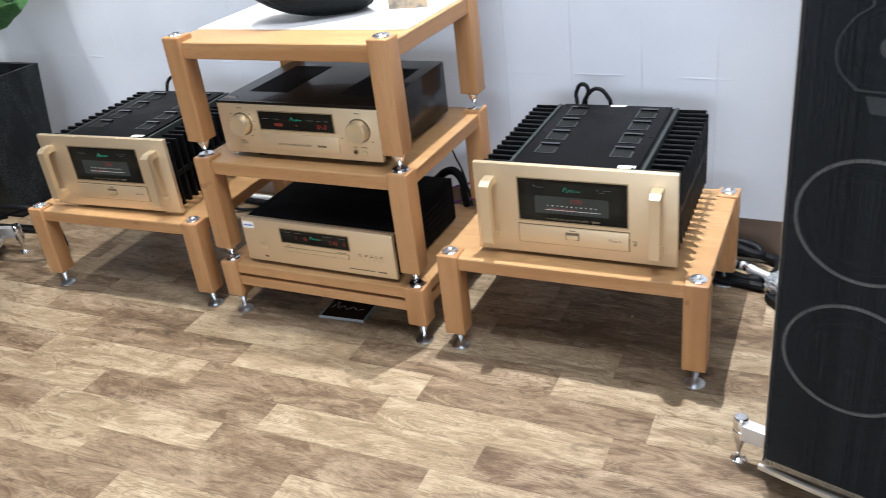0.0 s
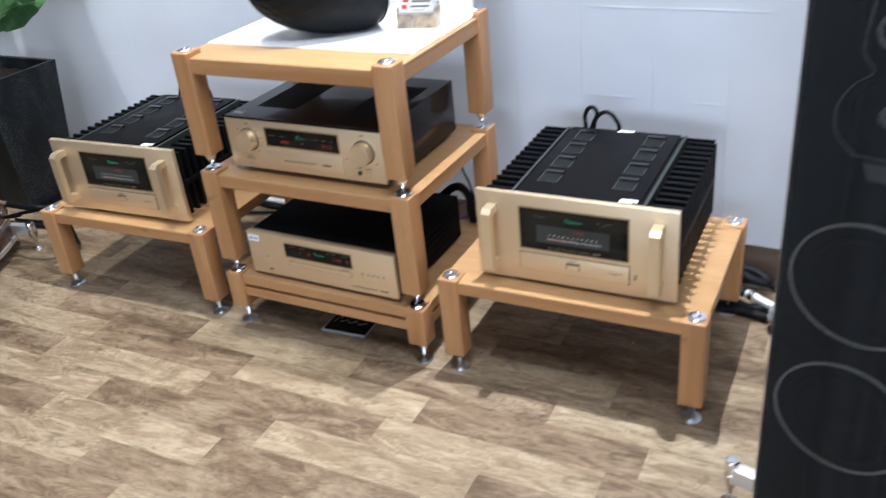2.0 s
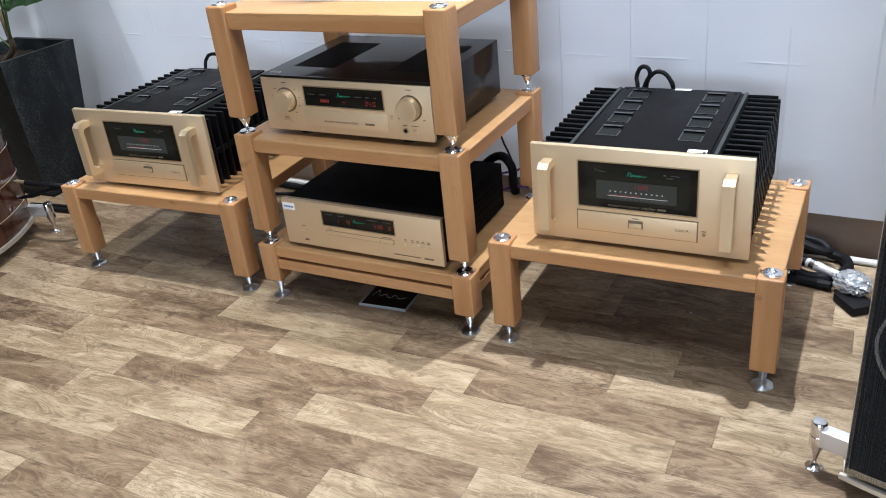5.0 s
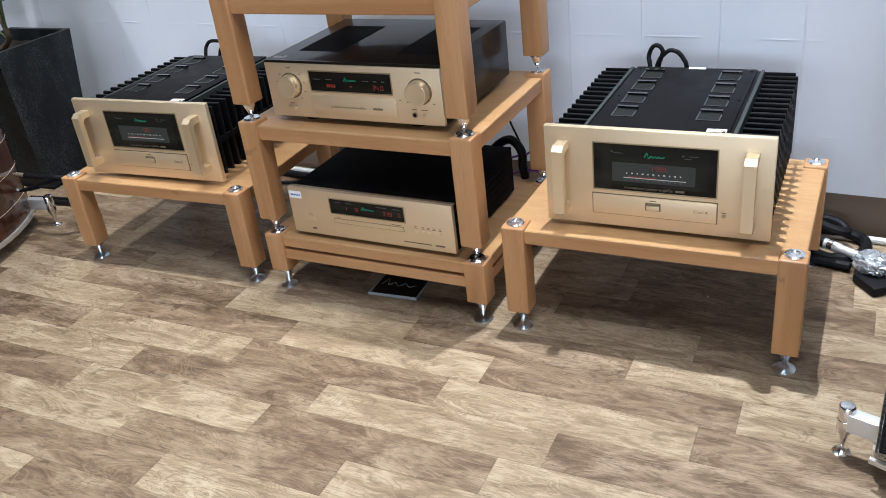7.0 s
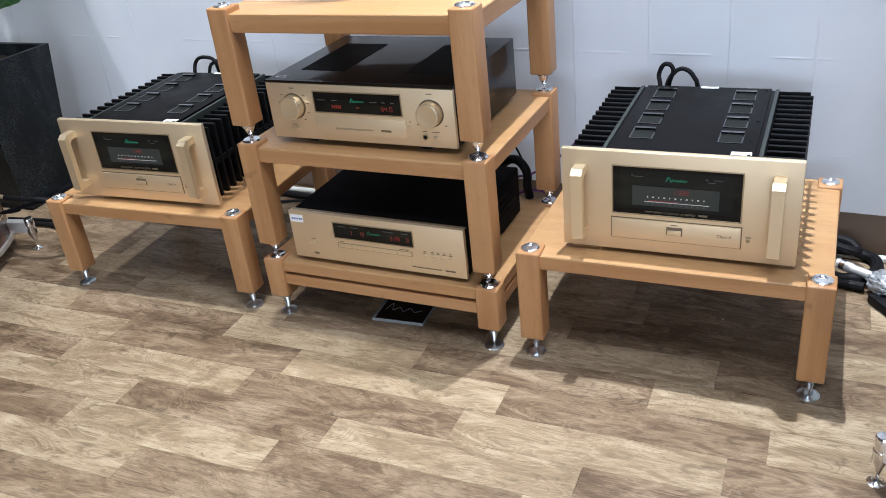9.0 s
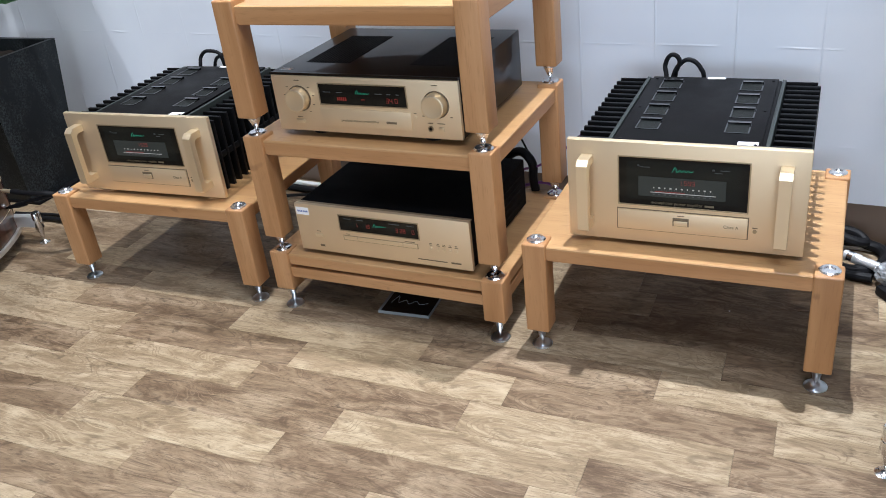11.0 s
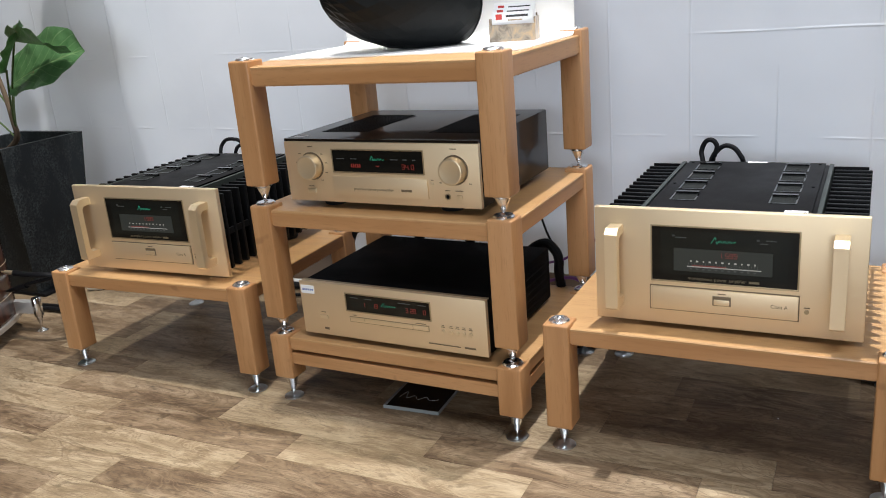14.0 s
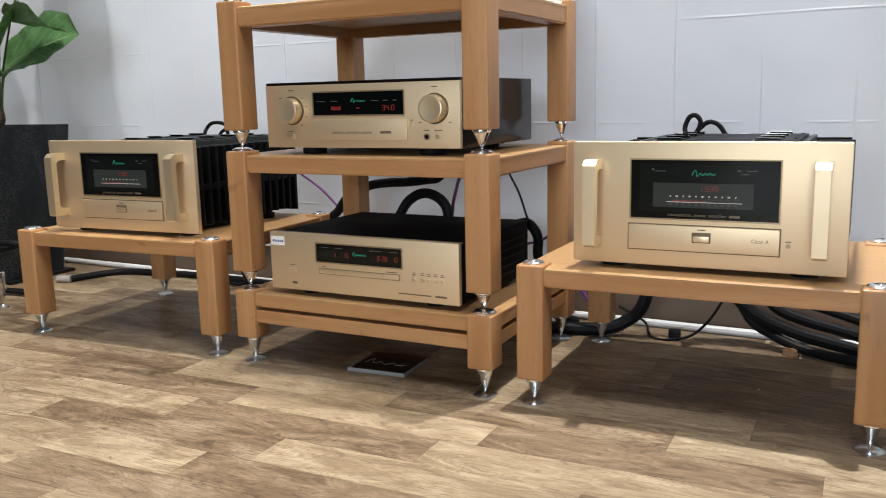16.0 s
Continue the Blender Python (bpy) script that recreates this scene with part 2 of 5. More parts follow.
BLUE_INK = Mat("blue_ink", (0.04, 0.09, 0.35), 0.5).m
RED_INK = Mat("red_ink", (0.55, 0.04, 0.03), 0.5).m
DARK_INK = Mat("dark_ink", (0.03, 0.03, 0.03), 0.5).m
WHITE_BOARD = powder("white_foam_board", (0.86, 0.855, 0.84), 0.4, 120.0, 0.02)
PURPLE = Mat("purple_cable_jacket", (0.16, 0.05, 0.20), 0.45).m
WHITE_TUBE = Mat("white_conduit", (0.66, 0.67, 0.67), 0.4).m


def fabric_wall():
    """Stretched white cloth with the creases of its folding."""
    m = Mat("white_creased_cloth", rough=0.7, Sheen_Weight=0.1)
    sep = m.node("ShaderNodeSeparateXYZ", Vector=m.coords())
    wob = m.noise(m.coords((3, 3, 3)), 1.0, 2)

    def fold(axis, start, step, blur):
        q = m.math("DIVIDE", m.math("SUBTRACT", m.math("ADD", axis, m.math("MULTIPLY", wob, 0.007)), start + 0.0035), step)
        d = m.math("ABSOLUTE", m.math("SUBTRACT", q, m.math("ROUND", q)))
        return m.math("SMOOTH_MAX", m.math("SUBTRACT", 1.0, m.math("DIVIDE", d, blur)), 0.0, 0.2)

    up = m.math("MULTIPLY", fold(sep.outputs[0], -0.342, 0.2045, 0.018), m.ramp(m.noise(m.coords((2.5, 1, 1.6)), 2.4, 2), [(0.42, 0.03), (0.58, 1.0)]))
    side = m.math("MULTIPLY", fold(sep.outputs[2], 0.524, 0.25, 0.016), m.ramp(m.noise(m.coords((2.6, 1, 2.2)), 2.6, 2), [(0.48, 0.02), (0.62, 0.55)]))
    soft = m.noise(m.coords((5, 1, 4)), 1.0, 3)
    weave = m.noise(m.coords((600, 600, 600)), 1.0, 1)
    low = m.bump(m.math("ADD", m.math("MULTIPLY", soft, 1.6), m.math("MULTIPLY", weave, 0.02)), 0.24, 0.012)
    m.bump(m.math("ADD", up, side), 0.6, 0.0024, under=low)
    stain = m.noise(m.coords((1.3, 1, 1.7)), 1.6, 3)
    m.colour(m.ramp(stain, [(0.3, (0.67, 0.703, 0.76)), (0.7, (0.73, 0.758, 0.805))]))
    return m.m


CLOTH = fabric_wall()
SKIRT = powder("brown_vinyl_skirting", (0.15, 0.108, 0.080), 0.5, 90.0, 0.1)
HALL_GREY = powder("hall_wall_paint", (0.08, 0.08, 0.084), 0.7, 40.0, 0.05)
HALL_CEIL = powder("hall_ceiling_paint", (0.06, 0.06, 0.063), 0.8, 40.0, 0.05)


def stone_planter():
    m = Mat("black_fibre_stone", rough=0.5, Specular_IOR_Level=0.25)
    scuff = m.noise(m.coords((6, 6, 3)), 2.0, 6, 0.7, 0.5)
    grit = m.noise(m.coords((150, 150, 150)), 1.0, 3)
    chalk = m.math("MULTIPLY", m.ramp(scuff, [(0.44, 0.0), (0.70, 1.0)]), m.ramp(grit, [(0.42, 0.0), (0.6, 1.0)]))
    m.colour(m.mix(m.math("MULTIPLY", chalk, 0.55), (0.011, 0.014, 0.016), (0.10, 0.115, 0.12)))
    m.gloss(m.ramp(scuff, [(0.3, 0.40), (0.7, 0.62)]))
    m.bump(grit, 0.15, 0.002)
    return m.m


STONE = stone_planter()
SOIL = powder("dark_soil", (0.018, 0.012, 0.008), 0.9, 90.0, 0.9)
BARK = powder("grey_brown_bark", (0.12, 0.085, 0.055), 0.8, 60.0, 0.6)


def leaf_skin():
    m = Mat("glossy_fig_leaf", rough=0.32, Subsurface_Weight=0.0)
    uv = m.node("ShaderNodeSeparateXYZ", Vector=m.t.nodes.new("ShaderNodeTexCoord").outputs["UV"])
    across = m.math("ABSOLUTE", m.math("SUBTRACT", uv.outputs[0], 0.5))
    rib = m.ramp(across, [(0.0, 1.0), (0.022, 0.0)])
    ray = m.math("SUBTRACT", m.math("MULTIPLY", uv.outputs[1], 7.0), m.math("MULTIPLY", across, 6.0))
    d = m.math("ABSOLUTE", m.math("SUBTRACT", ray, m.math("ROUND", ray)))
    vein = m.math("MULTIPLY", m.ramp(d, [(0.0, 1.0), (0.07, 0.0)]), 0.6)
    lines = m.math("MAXIMUM", rib, vein)
    n = m.noise(m.coords((14, 14, 14), shuffle=5.0), 1.0, 4)
    col = m.ramp(n, [(0.3, (0.100, 0.245, 0.085)), (0.7, (0.195, 0.380, 0.160))])
    each = m.t.nodes.new("ShaderNodeObjectInfo").outputs["Random"]
    col = m.mix(m.math("MULTIPLY", each, 0.35), col, (0.022, 0.075, 0.024))
    col = m.mix(m.math("MULTIPLY", lines, 0.65), col, (0.36, 0.50, 0.24))
    burn = m.ramp(m.noise(m.coords((9, 9, 9), shuffle=19.0), 1.0, 2), [(0.71, 0.0), (0.75, 1.0)])
    m.colour(m.mix(m.math("MULTIPLY", burn, 0.8), col, (0.26, 0.13, 0.05)))
    m.bump(m.math("SUBTRACT", n, m.math("MULTIPLY", lines, 0.8)), 0.35, 0.004)
    return m.m


LEAF = leaf_skin()
STEM = Mat("green_stalk", (0.10, 0.16, 0.05), 0.5).m


def facet_skin():
    m = Mat("black_woven_cover", (0.006, 0.0065, 0.007), 0.5, Specular_IOR_Level=0.16)
    n = m.noise(m.coords((900, 900, 900)), 1.0, 1)
    m.bump(n, 0.3, 0.0008)
    big = m.noise(m.coords((20, 20, 20)), 1.0, 2)
    m.colour(m.mix(big, (0.0030, 0.0042, 0.0048), (0.0055, 0.0072, 0.0080)))
    return m.m


FACET = facet_skin()


# ---------------------------------------------------------------- mesh helpers
def mesh_of(name, bm, material, smooth=True, angle=35):
    me = bpy.data.meshes.new(name)
    bmesh.ops.recalc_face_normals(bm, faces=bm.faces[:])
    bm.to_mesh(me)
    bm.free()
    me.materials.append(material)
    if smooth:
        me.polygons.foreach_set("use_smooth", [True] * len(me.polygons))
        me.set_sharp_from_angle(angle=radians(angle))
    return me


def part(name, bm, material, parent=None, label="", at=None, smooth=True, angle=35):
    """One mesh object, under a thing or a part where one is given."""
    me = bm if isinstance(bm, bpy.types.Mesh) else mesh_of(name, bm, material, smooth, angle)
    ob = new(name, me)
    if parent is not None:
        ob.parent = parent
    if at is not None:
        ob.matrix_local = at if isinstance(at, Matrix) else Matrix.Translation(at)
    if label:
        ob["label"] = label
    return ob


def thing(name, m, label, category, group="", kind=""):
    ob = new(name)
    ob.empty_display_size = 0.05
    ob.matrix_world = m
    return tagged(ob, label, category, group, kind)


def add_box(bm, x0, x1, y0, y1, z0, z1, bevel=0.0, seg=2):
    vs = [bm.verts.new((x, y, z)) for z in (z0, z1) for y in (y0, y1) for x in (x0, x1)]
    faces = [bm.faces.new([vs[i] for i in q]) for q in ((0, 2, 3, 1), (4, 5, 7, 6), (0, 1, 5, 4), (2, 6, 7, 3), (0, 4, 6, 2), (1, 3, 7, 5))]
    if bevel:
        edges = {e for f in faces for e in f.edges}
        bmesh.ops.bevel(bm, geom=list(edges), offset=bevel, segments=seg, profile=0.6, affect="EDGES")
    return bm


def box(x0, x1, y0, y1, z0, z1, bevel=0.0, seg=2):
    return add_box(bmesh.new(), x0, x1, y0, y1, z0, z1, bevel, seg)


def add_lathe(bm, profile, m=None, seg=24, caps=True):
    """Turns (radius, height) pairs round z, then lays them by the pose m."""
    m = m or Matrix()
    rings = []
    for r, z in profile:
        r = max(r, 1e-5)
        rings.append([bm.verts.new(m @ Vector((r * math.cos(a), r * math.sin(a), z))) for a in (2 * math.pi * i / seg for i in range(seg))])
    for a, b in zip(rings, rings[1:]):
        for i in range(seg):
            bm.faces.new((a[i], a[(i + 1) % seg], b[(i + 1) % seg], b[i]))
    if caps:
        bm.faces.new(rings[0][::-1])
        bm.faces.new(rings[-1])
    return bm


def lathe(profile, m=None, seg=24, caps=True):
    return add_lathe(bmesh.new(), profile, m, seg, caps)


def add_prism(bm, outline, z0, z1, m=None):
    m = m or Matrix()
    low = [bm.verts.new(m @ Vector((x, y, z0))) for x, y in outline]
    top = [bm.verts.new(m @ Vector((x, y, z1))) for x, y in outline]
    n = len(outline)
    bm.faces.new(low[::-1])
    bm.faces.new(top)
    for i in range(n):
        bm.faces.new((low[i], low[(i + 1) % n], top[(i + 1) % n], top[i]))
    return bm


def smooth_path(points, per=8):
    """A Catmull-Rom curve through the points."""
    p = [Vector(q) for q in points]
    p = [p[0] * 2 - p[1], *p, p[-1] * 2 - p[-2]]
    out = []
    for a, b, c, d in zip(p, p[1:], p[2:], p[3:]):
        for i in range(per):
            t = i / per
            out.append(0.5 * (2 * b + (c - a) * t + (2 * a - 5 * b + 4 * c - d) * t * t + (3 * b - a - 3 * c + d) * t ** 3))
    return out + [p[-2]]


def add_tube(bm, points, r, seg=8, per=8, taper=1.0, closed=False):
    path = smooth_path(points, per) if per > 1 else [Vector(q) for q in points]
    rings, side = [], Vector((0.13, 0.21, 0.97))
    n = len(path)
    for i, q in enumerate(path):
        d = (path[min(i + 1, n - 1)] - path[max(i - 1, 0)]).normalized()
        side = (side - d * side.dot(d)).normalized()
        other, rr = d.cross(side), r * (1 + (taper - 1) * i / (n - 1))
        rings.append([bm.verts.new(q + rr * (side * math.cos(a) + other * math.sin(a))) for a in (2 * math.pi * k / seg for k in range(seg))])
    for a, b in zip(rings, rings[1:]):
        for k in range(seg):
            bm.faces.new((a[k], a[(k + 1) % seg], b[(k + 1) % seg], b[k]))
    bm.faces.new(rings[0][::-1])
    bm.faces.new(rings[-1])
    return bm


def tube(points, r, seg=8, per=8, taper=1.0):
    return add_tube(bmesh.new(), points, r, seg, per, taper)


def lettering(text, size):
    """Flat letters of the built-in font, in the x-z plane, centred on x."""
    curve = bpy.data.curves.new("letters", "FONT")
    curve.body, curve.size, curve.align_x, curve.extrude = text, size, "CENTER", 0.0001
    ob = bpy.data.objects.new("letters", curve)
    scene.collection.objects.link(ob)
    me = bpy.data.meshes.new_from_object(ob.evaluated_get(bpy.context.evaluated_depsgraph_get()))
    bpy.data.objects.remove(ob)
    bpy.data.curves.remove(curve)
    me.transform(Matrix.Rotation(math.pi / 2, 4, "X"))
    return me


def letters(name, text, size, material, parent, at, label=""):
    me = lettering(text, size)
    me.materials.clear()
    me.materials.append(material)
    return part(name, me, material, parent, label, at)


def bars(spots, y, depth=0.0004):
    """Small plain bars (x, z, width, height) on a front at y."""
    bm = bmesh.new()
    for x, z, w, h in spots:
        add_box(bm, x - w / 2, x + w / 2, y - depth, y, z - h / 2, z + h / 2)
    return bm


# ---------------------------------------------------------------- the setting
WALL_Y, TOP = 2.307, 1.25


def cloth_wall(name, x0, x1, nx):
    low, nz = 0.122, 40
    bm = bmesh.new()
    grid = []
    for k in range(nz + 1):
        z = low + (TOP - low) * k / nz
        row = []
        for i in range(nx + 1):
            x = x0 + (x1 - x0) * i / nx
            dy = 0.006 * noise.noise((x * 1.1, z * 1.4, 0.3)) + 0.003 * noise.noise((x * 4.0, z * 3.0, 4.0))
            row.append(bm.verts.new((x, WALL_Y + dy, z)))
        grid.append(row)
    for a, b in zip(grid, grid[1:]):
        for i in range(nx):
            bm.faces.new((a[i], a[i + 1], b[i + 1], b[i]))
    back = [bm.verts.new((x, WALL_Y + 0.09, z)) for x, z in ((x0, low), (x1, low), (x1, TOP), (x0, TOP))]
    bm.faces.new(back[::-1])
    bm.faces.new([*grid[0], back[1], back[0]])
    bm.faces.new([*[g for g in reversed(grid[-1])], back[3], back[2]])
    bm.faces.new([*[g[0] for g in reversed(grid)], back[0], back[3]])
    bm.faces.new([*[g[-1] for g in grid], back[2], back[1]])
    tagged(part(name, bm, CLOTH, angle=60), "white cloth partition wall with fold creases", "wall", kind="structure")


def setting():
    low = 0.122
    cloth_wall("wall_north", -6.0, 0.74, 84)
    # unseen strip and gap added for the bright band mirrored in the loudspeaker's side
    cloth_wall("wall_reflected_strip", 1.08, 1.40, 6)
    tagged(part("baseboard", box(-6.0, 0.74, WALL_Y + 0.014, WALL_Y + 0.085, 0.0, low + 0.002, 0.003), SKIRT), "dark brown vinyl skirting under the cloth wall", "baseboard", kind="structure")
    for name, b in (("wall_hall_south", (-8, 8, -8.2, -8.0, 0, 8.6)), ("wall_hall_far", (-8, 8, 8.0, 8.2, 0, 8.6)), ("wall_hall_west", (-8.2, -8.0, -8, 8, 0, 8.6)), ("wall_hall_east", (8.0, 8.2, -8, 8, 0, 8.6))):
        tagged(part(name, box(*b), HALL_GREY), "plain grey hall wall", "wall", kind="structure")
    tagged(part("ceiling", box(-8.2, 8.2, -8.2, 8.2, 8.6, 8.8), HALL_CEIL), "plain pale hall ceiling", "ceiling", kind="structure")


# ---------------------------------------------------------------- wooden racks
POST = 0.0545
post_meshes = {}


def post_mesh(z0, z1):
    key = round(z1 - z0, 4)
    if key not in post_meshes:
        h = POST / 2
        post_meshes[key] = mesh_of("post", box(-h, h, -h, h, 0, z1 - z0, 0.0045, 3), BEECH_Z)
    return post_meshes[key]


spike_meshes = {}


def spike_mesh(h):
    """An upside-down cone with a collar, its tip at z = 0."""
    key = round(h, 4)
    if key not in spike_meshes:
        spike_meshes[key] = mesh_of("spike", lathe([(0.0015, 0.004), (0.006, 0.3 * h), (0.0165, 0.86 * h), (0.0185, 0.9 * h), (0.0185, h)]), CHROME, angle=25)
    return spike_meshes[key]


CUP = mesh_of("cup", lathe([(0.0225, 0), (0.0225, 0.003), (0.019, 0.006), (0.011, 0.008), (0.007, 0.0075), (0.003, 0.005)], seg=28), CHROME, angle=25)
FOOT_DISC = mesh_of("floor_disc", lathe([(0.024, 0), (0.024, 0.0022), (0.021, 0.004), (0.009, 0.0055), (0.004, 0.0045)], seg=28), ZINC, angle=25)
CAP = mesh_of("cap", lathe([(0.021, 0), (0.021, 0.003), (0.018, 0.0055), (0.0105, 0.0065), (0.0095, 0.0035), (0.004, 0.0028)], seg=28), CAP_METAL, angle=25)


def rail_mesh(x0, x1, y0, y1, z0, z1):
    """A rail with its lower edges eased; a board closes it above."""
    bm = box(x0, x1, y0, y1, z0, z1)
    bmesh.ops.bevel(bm, geom=[e for e in bm.edges if all(v.co.z < z0 + 1e-5 for v in e.verts)], offset=0.0035, segments=2, affect="EDGES")
    return bm


def frame_level(rack, w, d, post0, post1, rail0, rail1, board=True, second=None):
    """Four posts, four rails and a board; the posts' centres are w by d apart."""
    for x in (0, w):
        for y in (0, d):
            part("post", post_mesh(post0, post1), None, rack, at=(x, y, post0))
    h, g = POST / 2, 0.0006
    for z0, z1 in [(rail0, rail1 - 0.0062)] + ([second] if second else []):
        for y0 in (-0.019, d - 0.019):
            part("front_rail" if y0 < 0 else "back_rail", rail_mesh(h - 0.002, w - h + 0.002, y0, y0 + 0.042, z0, z1), BEECH_X, rack)
        for x0 in (-0.021, w - 0.021):
            part("side_rail", rail_mesh(x0, x0 + 0.042, h - 0.002, d - h + 0.002, z0, z1), BEECH_Y, rack)
    if board:
        a, b, c, e, k = -0.0215, w + 0.0215, -0.0195, d + 0.0235, h + 0.0005
        outline = [(k, c), (w - k, c), (w - k, k), (b, k), (b, d - k), (w - k, d - k), (w - k, e), (k, e), (k, d - k), (a, d - k), (a, k), (k, k)]
        slab = add_prism(bmesh.new(), outline, rail1 - 0.0060, rail1)
        rim = [e for e in slab.edges if all(v.co.z > rail1 - 1e-5 for v in e.verts) and any(abs(f.normal.z) < 0.5 for f in e.link_faces)]
        bmesh.ops.bevel(slab, geom=rim, offset=0.0022, segments=1, affect="EDGES")
        add_box(slab, 0.0212, w - 0.0212, 0.0232, d - 0.0192, rail1 - 0.020, rail1 - 0.0064)
        part("shelf_board", slab, BEECH_BOARD, rack, smooth=False)


def floor_feet(rack, w, d, height):
    for x in (0, w):
        for y in (0, d):
            part("floor_disc", FOOT_DISC, None, rack, at=(x, y, 0.0), label="zinc floor disc")
            part("floor_spike", spike_mesh(height - 0.003), None, rack, at=(x, y, 0.003), label="chrome spike")


def amp_stand(m, label, w=0.595, d=0.466):
    s = thing("amplifier_stand", m, label, "amplifier stand", "amplifier stands")
    floor_feet(s, w, d, 0.052)
    frame_level(s, w, d, 0.052, 0.280, 0.238, 0.2745)
    for x in (0, w):
        for y in (0, d):
            part("cap", CAP, None, s, at=(x, y, 0.2795), label="turned chrome cap")
    return s


def audio_rack(m):
    w, d = 0.595, 0.453
    s = thing("audio_rack", m, "three-tier oiled beech audio rack on chrome spikes, fully stacked", "audio rack")
    floor_feet(s, w, d, 0.060)
    frame_level(s, w, d, 0.060, 0.172, 0.135, 0.168, second=(0.097, 0.1275))
    frame_level(s, w, d, 0.216, 0.490, 0.442, 0.481)
    frame_level(s, w, d, 0.536, 0.814, 0.758, 0.801)
    for z0, z1 in ((0.172, 0.216), (0.490, 0.536)):
        for x in (0, w):
            for y in (0, d):
                part("cup", CUP, None, s, at=(x, y, z0 - 0.0005), label="chrome cup")
                part("spike", spike_mesh(z1 - z0 - 0.004), None, s, at=(x, y, z0 + 0.004), label="turned chrome cone")
    for x in (0, w):
        for y in (0, d):
            part("cap", CAP, None, s, at=(x, y, 0.8135), label="turned chrome cap")
    return s


# ---------------------------------------------------------------- amplifiers
FIN = mesh_of("fin", box(0.0, 0.0725, -0.0048, 0.0048, 0.0, 0.192, 0.002), BLACK_FIN)


def handle_mesh():
    """A milled grab handle: a closed loop standing out of the panel."""
    z0, z1, out, inn, r = 0.0, 0.160, -0.046, -0.030, 0.012
    outer = [(0.0, z0), (out + 0.004, z0), (out, z0 + 0.004), (out, z1 - 0.010), (out + 0.012, z1), (0.0, z1)]
    inner = [(0.0, z1 - 0.018)]
    for k in range(7):
        a = math.pi / 2 * k / 6
        inner.append((inn + r - r * math.sin(a), z1 - 0.018 - r + r * math.cos(a)))
    for k in range(7):
        a = math.pi / 2 * k / 6
        inner.append((inn + r - r * math.cos(a), z0 + 0.018 + r - r * math.sin(a)))
    inner.append((0.0, z0 + 0.018))
    turn = Matrix(((0, 0, 1, 0), (1, 0, 0, 0), (0, 1, 0, 0), (0, 0, 0, 1)))
    bm = add_prism(bmesh.new(), outer + inner, -0.0118, 0.0118, turn)
    bmesh.ops.bevel(bm, geom=[e for e in bm.edges if len(e.link_faces) == 2 and e.calc_face_angle() > 1.2], offset=0.0012, segments=2, affect="EDGES")
    return mesh_of("handle", bm, GOLD_BRIGHT)


HANDLE = handle_mesh()


def framed_window(owner, x0, x1, z0, z1, front):
    """A recessed display: gold lip, dark glass."""
    bm = bmesh.new()
    t = 0.0028
    for b in ((x0 - t, x1 + t, z1, z1 + t), (x0 - t, x1 + t, z0 - t, z0), (x0 - t, x0, z0, z1), (x1, x1 + t, z0, z1)):
        add_box(bm, b[0], b[1], front - 0.0012, front + 0.004, b[2], b[3], 0.0004, 1)
    w = part("display", box(x0, x1, front - 0.0003, front + 0.004, z0, z1), SMOKE_GLASS, owner, "dark smoked-glass display, lit")
    part("lip", bm, GOLD_SHADE, w)
    return w


SEGMENTS = {"0": "abcdef", "1": "bc", "2": "abged", "3": "abgcd", "4": "fgbc", "5": "afgcd", "6": "afgcde", "7": "abc", "8": "abcdefg", "9": "abfgcd"}


def digits(text, cx, cz, w, h, y):
    """Seven-segment figures on a front at y."""
    t, step = w * 0.2, w * 1.45
    bits = {"a": (0, h / 2, w, t), "g": (0, 0, w, t), "d": (0, -h / 2, w, t), "b": (w / 2, h / 4, t, h / 2), "c": (w / 2, -h / 4, t, h / 2), "f": (-w / 2, h / 4, t, h / 2), "e": (-w / 2, -h / 4, t, h / 2)}
    wide = sum(0.5 * step if c in " ." else step for c in text)
    x, spots = cx - wide / 2 + step / 2, []
    for c in text:
        if c == ".":
            spots.append((x - step * 0.45, cz - h / 2, t, t))
        for k in SEGMENTS.get(c, ""):
            dx, dz, bw, bh = bits[k]
            spots.append((x + dx, cz + dz, bw, bh))
        x += 0.5 * step if c in " ." else step
    return bars(spots, y)


def script_mark(x, z, s, y, thick=0.019):
    """The maker's mark as a plain flourish."""
    bm = bmesh.new()
    pts = [(-1.0, -0.25), (-0.7, 0.5), (-0.55, -0.3), (-0.3, 0.1), (-0.1, -0.2), (0.1, 0.1), (0.3, -0.2), (0.5, 0.1), (0.7, -0.15), (1.0, 0.05)]
    add_tube(bm, [(x + s * a, y, z + s * 0.7 * b) for a, b in pts], s * thick, 5, 4)
    return bm


